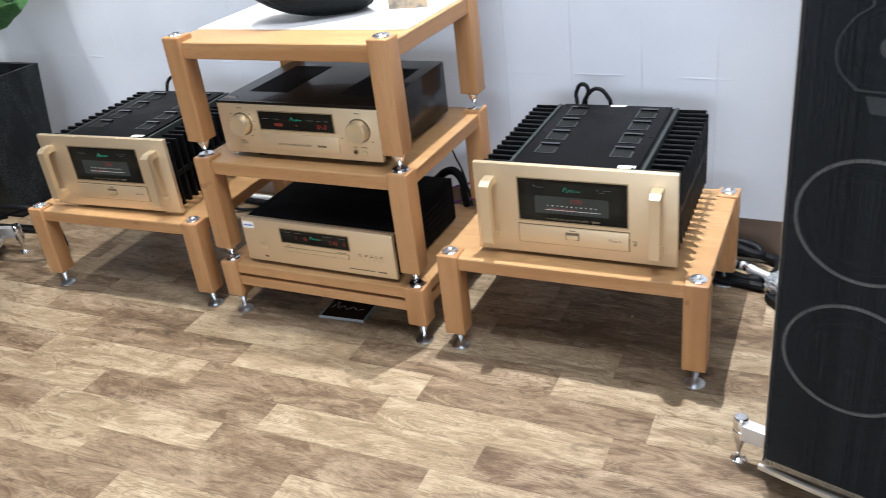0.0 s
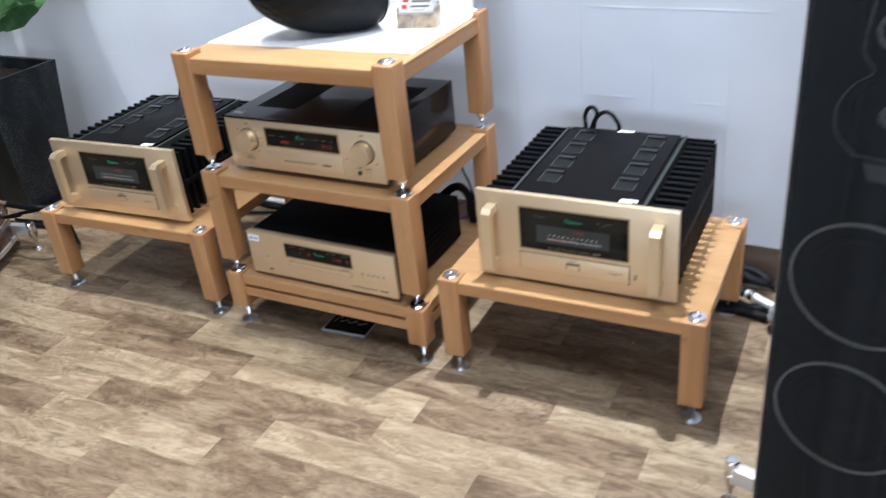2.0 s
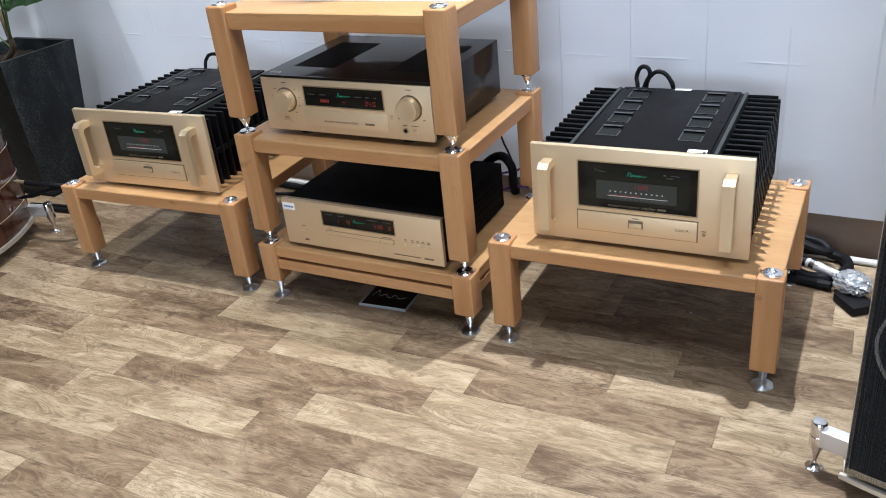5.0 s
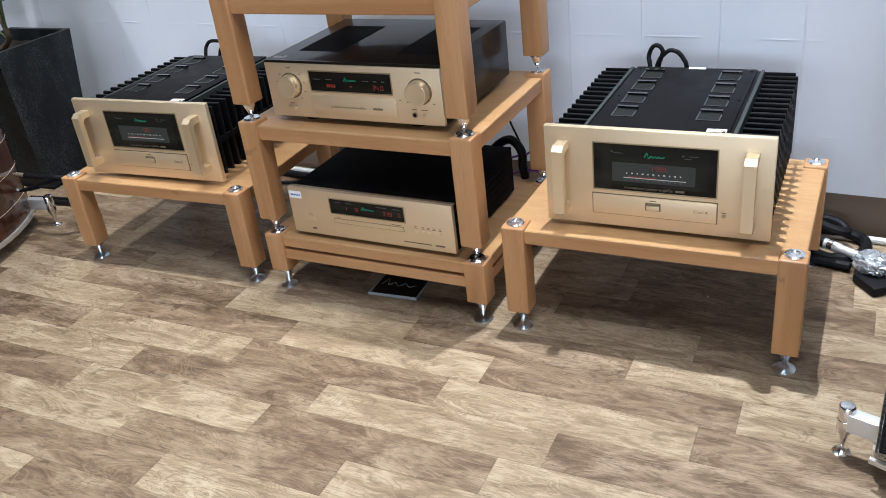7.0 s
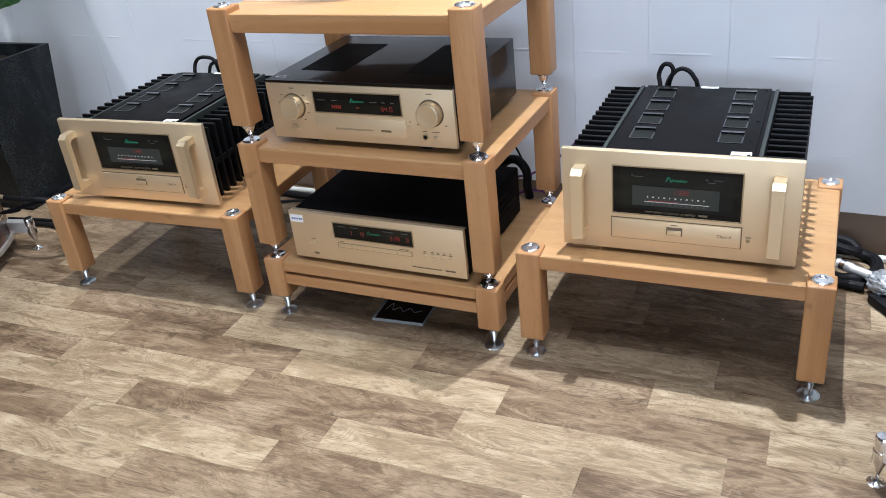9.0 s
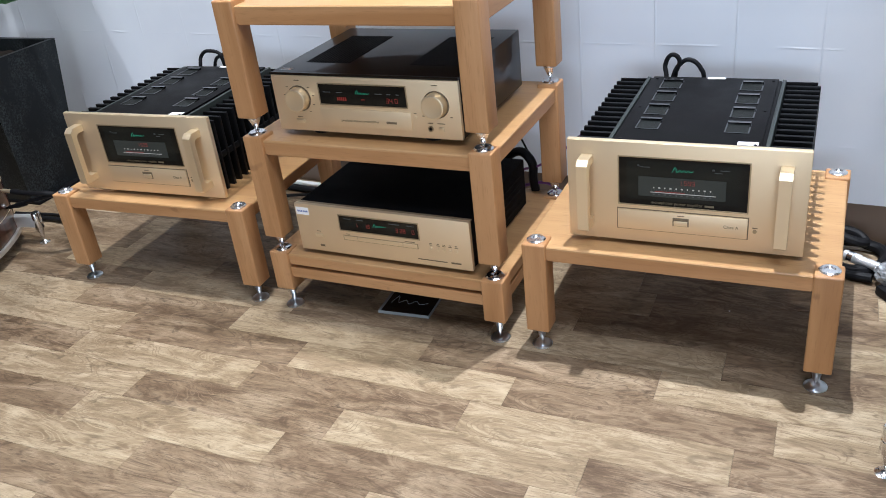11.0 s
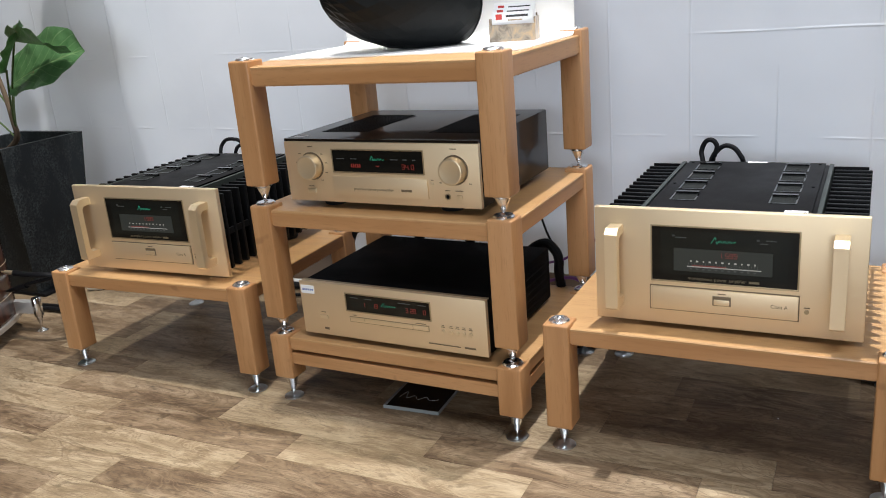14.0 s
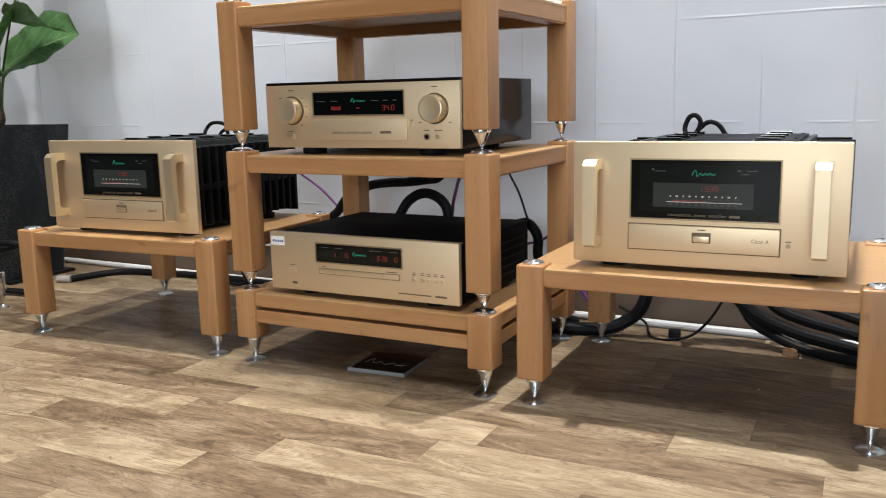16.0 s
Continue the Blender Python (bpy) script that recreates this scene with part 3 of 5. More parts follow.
def power_amplifier(m, label):
    amp = thing("power_amplifier", m, label, "amplifier", "power amplifiers")
    w = 0.2375
    panel = part("front_panel", box(-w, w, 0.0, 0.013, 0.0105, 0.2355, 0.0022), GOLD, amp, "champagne gold front panel")
    # thin brighter strip stands in for the highlight on the top edge
    part("edge_highlight", box(-w + 0.001, w - 0.001, 0.0025, 0.0125, 0.2350, 0.2363, 0.0004, 1), GOLD_BRIGHT, panel)
    for x in (-0.1945, 0.1955):
        part("handle", HANDLE, None, amp, "milled champagne grab handle", at=(x, 0.0005, 0.0445))
    disp = framed_window(amp, -0.1275, 0.1275, 0.0985, 0.2035, 0.0)
    part("display_field", box(-0.112, 0.112, -0.0006, 0.0, 0.111, 0.197), METER_DARK, disp)
    part("meter_field", box(-0.0875, 0.0855, -0.0010, 0.0, 0.119, 0.163), METER_GREY, disp)
    part("maker_mark", script_mark(0.001, 0.180, 0.021, -0.0010), GREEN_GLOW, disp, "green lit mark")
    part("level_digits", digits("1.599", 0.009, 0.1535, 0.0052, 0.0085, -0.0012), RED_DIM, disp, "red lit digits")
    part("scale_marks", bars([(-0.056 + 0.0112 * k, 0.1395, 0.0040 if k % 2 else 0.0024, 0.0028) for k in range(11)], -0.0012), WHITE_GLOW, disp)
    part("scale_ticks", bars([(-0.060 + 0.0050 * k, 0.1345, 0.0008, 0.0030 if k % 3 else 0.0046) for k in range(25)], -0.0012), DIM_GLOW, disp)
    part("scale_line", bars([(0.002, 0.1290, 0.130, 0.0014)], -0.0012), WHITE_GLOW, disp)
    part("scale_red", bars([(-0.024, 0.1312, 0.060, 0.0020)], -0.00125), RED_DIM, disp)
    part("scale_foot", bars([(-0.056 + 0.0112 * k, 0.1245, 0.0046, 0.0024) for k in range(11)], -0.0012), DIM_GLOW, disp)
    part("switch_marks", bars([(-0.075, 0.184, 0.020, 0.0014), (-0.088, 0.187, 0.004, 0.003), (0.060, 0.186, 0.005, 0.003), (0.082, 0.186, 0.018, 0.0014), (0.070, 0.180, 0.014, 0.0014)], -0.0009), DIM_GLOW, disp)
    letters("writing", "monophonic power amplifier", 0.0088, GOLD_PRINT, disp, (-0.010, -0.0007, 0.1030))
    part("model_bar", bars([(0.055, 0.1055, 0.018, 0.0044)], -0.0007), GOLD_PRINT, disp)
    flap = part("sub_panel", box(-0.1305, 0.1305, -0.004, 0.002, 0.0405, 0.0860, 0.0016), GOLD, amp, "raised champagne sub-panel")
    # brown rim paints the shadow line round the raised sub-panel
    part("sub_panel_shadow_gap", box(-0.1325, 0.1325, -0.0006, 0.001, 0.0385, 0.0880), PRINT, flap)
    key = part("power_switch", box(-0.0165, 0.0165, -0.0050, 0.0, 0.0565, 0.0755, 0.0015), PRINT, flap)
    part("switch_cap", box(-0.0138, 0.0138, -0.0075, -0.003, 0.0585, 0.0690, 0.0012), GOLD_BRIGHT, key)
    part("switch_print", bars([(0.0, 0.0800, 0.014, 0.002)], -0.0041), PRINT, flap)
    letters("writing", "Class A", 0.0095, PRINT, flap, (0.099, -0.0043, 0.0615))
    part("indicator", lathe([(0.004, -0.002), (0.004, 0.002)], pose(0.1445, 0, 0.0585, 90), 16), GOLD_SHADE, amp)
    part("panel_print", bars([(0.1445, 0.066, 0.010, 0.0018)], -0.0004), PRINT, amp)
    body = part("chassis", box(-0.150, 0.150, 0.0133, 0.436, 0.014, 0.226, 0.002), BLACK, amp, "black steel chassis")
    lid = part("top_plate", box(-0.1425, 0.1425, 0.016, 0.434, 0.2262, 0.2305, 0.0012), BLACK, amp, "black top plate with louvred vents")
    for x in (-0.132, 0.132):
        for y in (0.03, 0.22, 0.418):
            part("screw", lathe([(0.0035, 0.2303), (0.0035, 0.2318), (0.002, 0.2322)], Matrix.Translation((x, y, 0)), 10), RUBBER, lid)
    for x in (-0.0905, 0.0895):
        for k in range(4):
            y = 0.090 + 0.0863 * k
            vent = part("vent", box(x - 0.0215, x + 0.0215, y, y + 0.052, 0.2306, 0.2311), MESH_GREY, lid, "grey wire-mesh vent")
            bm = bmesh.new()
            for b in ((x - 0.0245, x + 0.0245, y - 0.0025, y), (x - 0.0245, x - 0.0215, y, y + 0.052), (x + 0.0215, x + 0.0245, y, y + 0.052)):
                add_box(bm, b[0], b[1], b[2], b[3], 0.2304, 0.2318)
            add_prism(bm, [(x - 0.0230, y + 0.052), (x + 0.0230, y + 0.052), (x + 0.0230, y + 0.056), (x - 0.0230, y + 0.056)], 0.2304, 0.2355)
            add_box(bm, x - 0.0230, x + 0.0230, y + 0.045, y + 0.054, 0.2350, 0.2362, 0.0004, 1)
            part("louvre", bm, LOUVRE, vent)
    for s in (-1, 1):
        a, b = sorted((s * 0.1502, s * 0.1585))
        sink = part("heat_sink", box(a, b, 0.0135, 0.437, 0.018, 0.2285, 0.001), FIN_RAIL, amp, "black ribbed heat sink")
        for k in range(14):
            part("fin", FIN, None, sink, at=pose(0.1580 * s + 0.0025 * s, 0.030 + 0.0305 * k, 0.026, 0, 0, 0 if s > 0 else 180))
        a, b = sorted((s * 0.2285, s * 0.2335))
        part("brace", box(a - 0.002 * s, b - 0.002 * s, 0.02, 0.436, 0.112, 0.128, 0.001), BLACK_FIN, sink)
    part("back_panel", box(-0.226, 0.226, 0.4375, 0.443, 0.016, 0.222, 0.001), BLACK, amp)
    for x in (-0.17, 0.17):
        for y in (0.05, 0.36):
            part("foot", lathe([(0.024, 0.0), (0.026, 0.004), (0.026, 0.0142)], Matrix.Translation((x, y, 0)), 20), RUBBER, amp)
    for x, y, ww, dd, turn in ((0.1175, 0.036, 0.039, 0.017, 2), (0.0045, 0.428, 0.040, 0.012, 1)):
        part("sticker", box(-ww / 2, ww / 2, -dd / 2, dd / 2, 0, 0.0005), PAPER, amp, "small white price sticker", at=pose(x, y, 0.2307, 0, 0, turn))
    return amp


def preamplifier(m):
    amp = thing("preamplifier", m, "champagne gold preamplifier in glossy dark lacquer, switched on", "preamplifier")
    w = 0.2405
    part("front_panel", box(-w, w, 0.0, 0.011, 0.0155, 0.1500, 0.0018), GOLD, amp, "champagne gold front panel")
    part("cabinet", box(-w, w, 0.0115, 0.380, 0.015, 0.1560, 0.0025), PIANO, amp, "dark persimmon high-gloss cabinet")
    part("cabinet_lip", box(-w, w, 0.002, 0.0113, 0.1503, 0.1560, 0.0008, 1), PIANO, amp)
    for x0, x1 in ((-0.191, -0.070), (0.088, 0.205)):
        vent = part("top_vent", box(x0, x1, 0.082, 0.306, 0.1561, 0.1566), GRILLE_DARK, amp, "recessed dark vent")
        bm = bmesh.new()
        for k in range(14):
            x = x0 + 0.004 + (x1 - x0 - 0.008) * k / 13
            add_box(bm, x - 0.0015, x + 0.0015, 0.086, 0.302, 0.1566, 0.1572)
        part("vent_grille", bm, GRILLE_DARK, vent)
    disp = framed_window(amp, -0.1120, 0.1120, 0.0855, 0.1325, 0.0)
    part("maker_mark", script_mark(0.002, 0.114, 0.018, -0.0008), GREEN_GLOW, disp, "green lit mark")
    part("level_digits", digits("34.0", 0.076, 0.099, 0.0062, 0.0098, -0.0007), RED_GLOW, disp, "red lit digits")
    part("source_digits", bars([(-0.064 + 0.0052 * k, 0.099, 0.0036, 0.0078) for k in range(5)] + [(0.002, 0.099, 0.008, 0.002)], -0.0007), RED_GLOW, disp)
    part("display_marks", bars([(-0.092, 0.114, 0.02, 0.0016), (-0.058, 0.114, 0.016, 0.0016), (0.044, 0.114, 0.018, 0.0016), (0.070, 0.114, 0.01, 0.002), (0.092, 0.114, 0.008, 0.002)], -0.0007), DIM_GLOW, disp)
    flap = part("flap", box(-0.1165, 0.1210, -0.004, 0.001, 0.0320, 0.0755, 0.0016), GOLD, amp, "hinged champagne flap, closed")
    letters("writing", "precision stereo preamplifier", 0.0085, PRINT, flap, (-0.012, -0.0043, 0.046))
    part("model_bar", bars([(0.070, 0.0485, 0.026, 0.005)], -0.0041), PRINT, flap)
    for x in (-0.170, 0.1845):
        ring = part("knob_seat", lathe([(0.0312, 0.0), (0.0312, 0.0014), (0.030, 0.0016), (0.029, 0.0)], pose(x, 0.0, 0.0955, 90), 40), PRINT, amp)
        part("knob", lathe([(0.0282, 0.0), (0.0282, 0.002), (0.0276, 0.019), (0.0265, 0.0212), (0.0240, 0.022), (0.022, 0.0216)], pose(x, -0.001, 0.0955, 90), 48), GOLD_BRIGHT, amp, "turned champagne knob")
        marks = [(x + 0.040 * math.cos(a), 0.0955 + 0.040 * math.sin(a), 0.006, 0.0016) for a in (-0.9, -0.35, 0.2, 0.75, 2.4, 2.95, 3.6)] if x < 0 else [(x - 0.034, 0.068, 0.005, 0.002), (x + 0.034, 0.068, 0.006, 0.002)]
        part("knob_print", bars(marks + [(x, 0.139, 0.014, 0.002)], -0.0004), PRINT, ring)
    part("power_switch", box(-0.189, -0.165, -0.003, 0.001, 0.0345, 0.0445, 0.001), GOLD_BRIGHT, amp, "pale power switch")
    part("panel_print", bars([(-0.177, 0.050, 0.014, 0.0016), (0.1655, 0.052, 0.012, 0.0016), (0.192, 0.052, 0.018, 0.0016), (0.131, 0.073, 0.006, 0.0016)], -0.0004), PRINT, amp)
    jack = part("headphone_jack", lathe([(0.0066, -0.001), (0.0066, 0.0022), (0.0044, 0.0024), (0.0040, 0.0005)], pose(0.1655, 0, 0.039, 90), 20), GOLD_SHADE, amp)
    part("jack_hole", lathe([(0.0040, 0.0), (0.0040, 0.0012)], pose(0.1655, 0, 0.039, 90), 16), GRILLE_DARK, jack)
    part("button", box(0.186, 0.198, -0.0025, 0.001, 0.0345, 0.0435, 0.0008), GOLD_BRIGHT, amp)
    part("button", box(0.1275, 0.1345, -0.0025, 0.001, 0.0615, 0.0675, 0.0008), GOLD_BRIGHT, amp)
    part("sticker", box(-0.226, -0.196, 0.022, 0.036, 0.1561, 0.1565), PAPER, amp, "small white sticker")
    for x in (-0.15, 0.15):
        for y in (0.05, 0.33):
            part("foot", lathe([(0.025, 0.0), (0.027, 0.004), (0.027, 0.0152)], Matrix.Translation((x, y, 0)), 24), RUBBER, amp)
    return amp


def disc_player(m):
    cd = thing("disc_player", m, "champagne gold disc player with black lid, switched on", "disc player")
    w = 0.239
    part("front_panel", box(-w, w, 0.0, 0.012, 0.0130, 0.1415, 0.0018), GOLD, cd, "champagne gold front panel")
    part("case", box(-w + 0.004, w - 0.004, 0.0123, 0.372, 0.0120, 0.1390, 0.0025), BLACK_FELT, cd, "black matt metal case")
    part("case_edge", box(-w, w, 0.0125, 0.020, 0.1387, 0.1413, 0.0006, 1), GOLD_SHADE, cd)
    for k in range(5):
        part("side_rib", box(w - 0.0042, w - 0.0022, 0.06, 0.35, 0.032 + 0.018 * k, 0.036 + 0.018 * k, 0.0006, 1), BLACK, cd)
    disp = framed_window(cd, -0.1115, 0.1050, 0.0820, 0.1215, 0.0)
    part("maker_mark", script_mark(0.001, 0.103, 0.018, -0.0008), GREEN_GLOW, disp, "green lit mark")
    for x0, x1 in ((-0.098, -0.060), (-0.048, -0.030), (0.030, 0.072), (0.086, 0.096)):
        part("digit_field", box(x0, x1, -0.0004, 0.0, 0.0925, 0.1065), METER_DARK, disp)
    part("track_digits", digits("1", -0.064, 0.0995, 0.0055, 0.0095, -0.0008), RED_GLOW, disp, "red lit digits")
    part("track_digits", digits("13", -0.034, 0.0995, 0.0055, 0.0095, -0.0008), RED_GLOW, disp, "red lit digits")
    part("time_digits", digits("3 28", 0.058, 0.0985, 0.0055, 0.0095, -0.0008), RED_GLOW, disp, "red lit digits")
    part("index_digit", digits("0", 0.092, 0.0985, 0.0055, 0.0095, -0.0008), RED_GLOW, disp, "red lit digit")
    part("display_marks", bars([(-0.088, 0.114, 0.02, 0.0016), (-0.052, 0.114, 0.02, 0.0016), (0.042, 0.114, 0.03, 0.0018), (0.086, 0.114, 0.02, 0.0016)], -0.0007), DIM_GLOW, disp)
    tray = part("disc_tray", box(-0.1045, 0.0985, -0.0018, 0.001, 0.0560, 0.0665, 0.0008), GOLD_BRIGHT, cd, "closed disc tray")
    part("tray_gap", box(-0.1065, 0.1005, -0.0005, 0.001, 0.0545, 0.0680), GOLD_SHADE, tray)
    part("tray_split", box(0.060, 0.0608, -0.0021, 0.0, 0.0562, 0.0663), GOLD_SHADE, tray)
    part("tray_split", box(-0.0658, -0.0650, -0.0021, 0.0, 0.0562, 0.0663), GOLD_SHADE, tray)
    part("panel_print", bars([(0.080, 0.0715, 0.026, 0.0016), (-0.092, 0.0715, 0.010, 0.0014), (-0.178, 0.070, 0.012, 0.0014), (-0.174, 0.0295, 0.013, 0.0055), (0.135, 0.0285, 0.078, 0.0024), (0.197, 0.0285, 0.026, 0.0040)], -0.0004), PRINT, cd)
    for k, x in enumerate((0.135, 0.1545, 0.1695, 0.1850, 0.2010)):
        part("button", lathe([(0.0042, -0.001), (0.0042, 0.0022), (0.0033, 0.003)], pose(x, 0, 0.0605, 90), 16), GOLD_BRIGHT, cd, "small round button")
        part("button_print", bars([(x, 0.0705, 0.009, 0.0015), (x, 0.0745, 0.006, 0.0015)], -0.0004), PRINT, cd)
    part("power_switch", box(-0.189, -0.167, -0.003, 0.001, 0.0540, 0.0630, 0.001), GOLD_BRIGHT, cd, "pale power switch")
    tag = part("sticker", box(-0.2355, -0.1985, -0.0006, 0.0, 0.1120, 0.1320), PAPER, cd, "white price sticker with blue print")
    part("sticker_print", bars([(-0.229 + 0.0052 * k, 0.1215, 0.0034, 0.0045) for k in range(6)], -0.0007, 0.0002), BLUE_INK, tag)
    for x in (-0.16, 0.16):
        for y in (0.05, 0.32):
            part("foot", lathe([(0.022, 0.0), (0.024, 0.004), (0.024, 0.0122)], Matrix.Translation((x, y, 0)), 20), RUBBER, cd)
    return cd


# ---------------------------------------------------------------- loudspeakers
SHELL = [(0.1258, 0.0), (0.1322, 0.016), (0.1362, 0.05), (0.141, 0.11), (0.140, 0.17), (0.131, 0.235), (0.113, 0.30), (0.092, 0.355), (0.066, 0.405), (0.035, 0.437), (0.0, 0.445)]


def shell_outline(grow=0.0, steps=4):
    half = smooth_path([(u, v, 0) for u, v in SHELL], steps)
    pts = [(p.x + (grow if p.x > 0.01 else 0), p.y + grow * (p.y / 0.3 - 0.5)) for p in half]
    return pts + [(-x, y) for x, y in reversed(pts[:-1])]


def ring_band(outer, inner, y, seg=72):
    """A flat ring on the front, from two closed curves of (x, z)."""
    bm = bmesh.new()
    a = [bm.verts.new((x, y, z)) for x, z in outer]
    b = [bm.verts.new((x, y, z)) for x, z in inner]
    a2 = [bm.verts.new((v.co.x, y - 0.003, v.co.z)) for v in a]
    b2 = [bm.verts.new((v.co.x, y - 0.003, v.co.z)) for v in b]
    n = len(a)
    for i in range(n):
        j = (i + 1) % n
        bm.faces.new((a2[i], a2[j], b2[j], b2[i]))
        bm.faces.new((a[i], a[j], a2[j], a2[i]))
        bm.faces.new((b[j], b[i], b2[i], b2[j]))
    return bm


def loop(cx, cz, rx, rz, seg=64):
    return [(cx + rx * math.cos(2 * math.pi * k / seg), cz + rz * math.sin(2 * math.pi * k / seg)) for k in range(seg)]


def voice_outline(k):
    """The figure round tweeter and mid-range, shrunk by k metres."""
    pts = [(0.036, 1.066), (0.044, 1.017), (0.047, 0.973), (0.030, 0.946), (0.055, 0.924), (0.073, 0.888), (0.068, 0.849), (0.040, 0.819)]
    right = smooth_path([(x - k, 0, z + (0.0 if 0.83 < z < 1.05 else (-k if z > 0.9 else k))) for x, z in pts], 5)
    right = [(p.x - 0.003, p.z) for p in right]
    return right + [(-x - 0.006, z) for x, z in reversed(right)]


def loudspeaker(m, label):
    sp = thing("loudspeaker", m, label, "loudspeaker", "floor-standing loudspeakers")
    z0, z1 = 0.062, 1.189
    cab = part("cabinet", add_prism(bmesh.new(), shell_outline(), z0, z1), WALNUT, sp, "curved red walnut cabinet, high gloss", angle=50)
    for k in range(11):
        z = 0.130 + 0.0960 * k
        part("inlay", add_prism(bmesh.new(), shell_outline(0.0005)[1:-1], z, z + 0.0018), PINSTRIPE, cab, "thin pale inlay line")
    part("top_trim", add_prism(bmesh.new(), shell_outline(0.004), z1, z1 + 0.010), TRIM, sp, "satin nickel top rim", angle=50)
    top = part("top_plate", add_prism(bmesh.new(), shell_outline(-0.007), z1 + 0.010, z1 + 0.0115), TOP_REFLECTION, sp, "glossy brown top with a stone-like reflection painted in", angle=50)
    for x, half in ((-0.066, 0.0008), (0.0, 0.0022), (0.066, 0.0008)):
        part("top_inlay", box(x - half, x + half, 0.004, 0.37, z1 + 0.0115, z1 + 0.0121), PINSTRIPE if x else TRIM, top)
    part("base_plate", add_prism(bmesh.new(), shell_outline(0.008), 0.048, 0.0615), TRIM, sp, "satin nickel base plate", angle=50)
    part("baffle", box(-0.1252, 0.1252, -0.010, -0.0006, z0 + 0.004, z1 - 0.001, 0.002), GRILLE_DARK, sp, "black front baffle")
    y = -0.0105
    def dish(r, cz, depth):
        return lathe([(r, 0.0), (r * 0.97, 0.003), (r * 0.86, 0.004), (r * 0.80, -0.002), (r * 0.30, -depth), (r * 0.26, -depth + 0.004), (0.0, -depth + 0.010)], pose(0, y - 0.004, cz, 90), 48)
    for cz, r in ((0.608, 0.110), (0.348, 0.110)):
        cone = part("woofer", dish(0.089, cz, 0.002), GRILLE_DARK, sp, "black woofer cone")
        part("woofer_ring", ring_band(loop(0, cz, 0.115, 0.1085), loop(0, cz, 0.1095, 0.1030), y), RING_PALE, cone, "pale metal woofer ring")
    mid = part("midrange", dish(0.062, 0.888, 0.002), GRILLE_DARK, sp, "black mid-range cone")
    part("phase_plug", lathe([(0.017, 0.0), (0.016, 0.010), (0.010, 0.016), (0.0, 0.018)], pose(0.002, y - 0.002, 0.889, 90), 28), PLUG, mid, "grey metal phase plug")
    part("voice_rim", ring_band(voice_outline(0.0), voice_outline(0.0032), y), RING_GREY, sp, "grey rim round tweeter and mid-range")
    tw = part("tweeter", lathe([(0.020, 0.001), (0.014, 0.004), (0.0, 0.007)], pose(-0.008, y, 1.005, 90), 32), BLACK_FELT, sp)
    part("tweeter_ring", ring_band(loop(-0.008, 1.005, 0.0270, 0.0270, 40), loop(-0.008, 1.005, 0.0210, 0.0210, 40), y), RING_PALE, tw, "bright tweeter ring")
    part("arrow_point", box(-0.0092, -0.0068, y - 0.012, y - 0.009, 0.979, 1.031, 0.0004, 1), TRIM, tw)
    part("badge", add_prism(bmesh.new(), [(-0.028, 0.813), (-0.018, 0.787), (0.018, 0.787), (0.028, 0.813)], 0, 0.003, pose(0, y, 0, 90)), RING_GREY, sp, "small trapezoid metal badge")
    strings = bmesh.new()
    count, rnd = 146, random.Random(8)
    for k in range(count):
        x = -0.1255 + 0.251 * (k + rnd.uniform(-0.20, 0.20)) / (count - 1)
        lean = rnd.uniform(-0.0006, 0.0006)
        add_tube(strings, [(x, -0.026 - 0.006 * (1 - (x / 0.13) ** 2), 0.068), (x + lean, -0.026 - 0.006 * (1 - (x / 0.13) ** 2), 1.181)], 0.00052, 4, 1)
    grille = part("string_grille", strings, STRING, sp, "fine black vertical strings over the whole front")
    grille["kind"] = "stuff"
    for zb, h in ((1.179, 0.0085), (0.052, 0.010)):
        bow = [(x, -0.022 - 0.006 * (1 - (x / 0.13) ** 2)) for x in [-0.1335 + 0.263 * i / 12 for i in range(13)]]
        part("grille_bar", add_prism(bmesh.new(), bow + [(x, yy - 0.008) for x, yy in reversed(bow)], zb, zb + h), TRIM, grille, "satin nickel grille bar")
    for s in (-1, 1):
        # left strip in pale nickel puts the white wall's reflection into its material
        part("grille_edge", box(s * 0.1282 - 0.0008, s * 0.1282 + 0.0008, -0.020, -0.0008, 0.062, 1.183, 0.0003, 1), TRIM if s < 0 else GLOSS_BLACK, sp, "thin edge strip beside the strings")
        part("grille_spacer", box(s * 0.085 - 0.005, s * 0.085 + 0.005, -0.0215, -0.008, 1.1800, 1.1872, 0.0008, 1), TRIM, grille)
        for v, end in ((0.030, 0.196), (0.400, 0.152)):
            inn = 0.120 if v < 0.1 else 0.055
            arm = part("outrigger", box(min(s * inn, s * (end - 0.006)), max(s * inn, s * (end - 0.006)), v - 0.013, v + 0.013, 0.062, 0.100, 0.002), ALU, sp, "brushed aluminium outrigger")
            part("foot_pillar", lathe([(0.0135, 0.052), (0.0145, 0.055), (0.0145, 0.080), (0.0128, 0.081), (0.0128, 0.084), (0.0145, 0.085), (0.0145, 0.108), (0.012, 0.112), (0.006, 0.113)], Matrix.Translation((s * end, v, 0)), 28), CHROME, arm)
            part("foot_spike", lathe([(0.0165, 0.0), (0.0165, 0.003), (0.009, 0.006), (0.0035, 0.012), (0.0035, 0.020), (0.0095, 0.044), (0.0095, 0.0522)], Matrix.Translation((s * end, v, 0)), 24), CHROME, arm)
    part("sticker", box(-0.014, 0.014, -0.0005, 0.0005, -0.013, 0.013), PAPER, sp, "small white sticker", at=pose(0.1405, 0.031, 1.160, 0, 0, 78))
    return sp


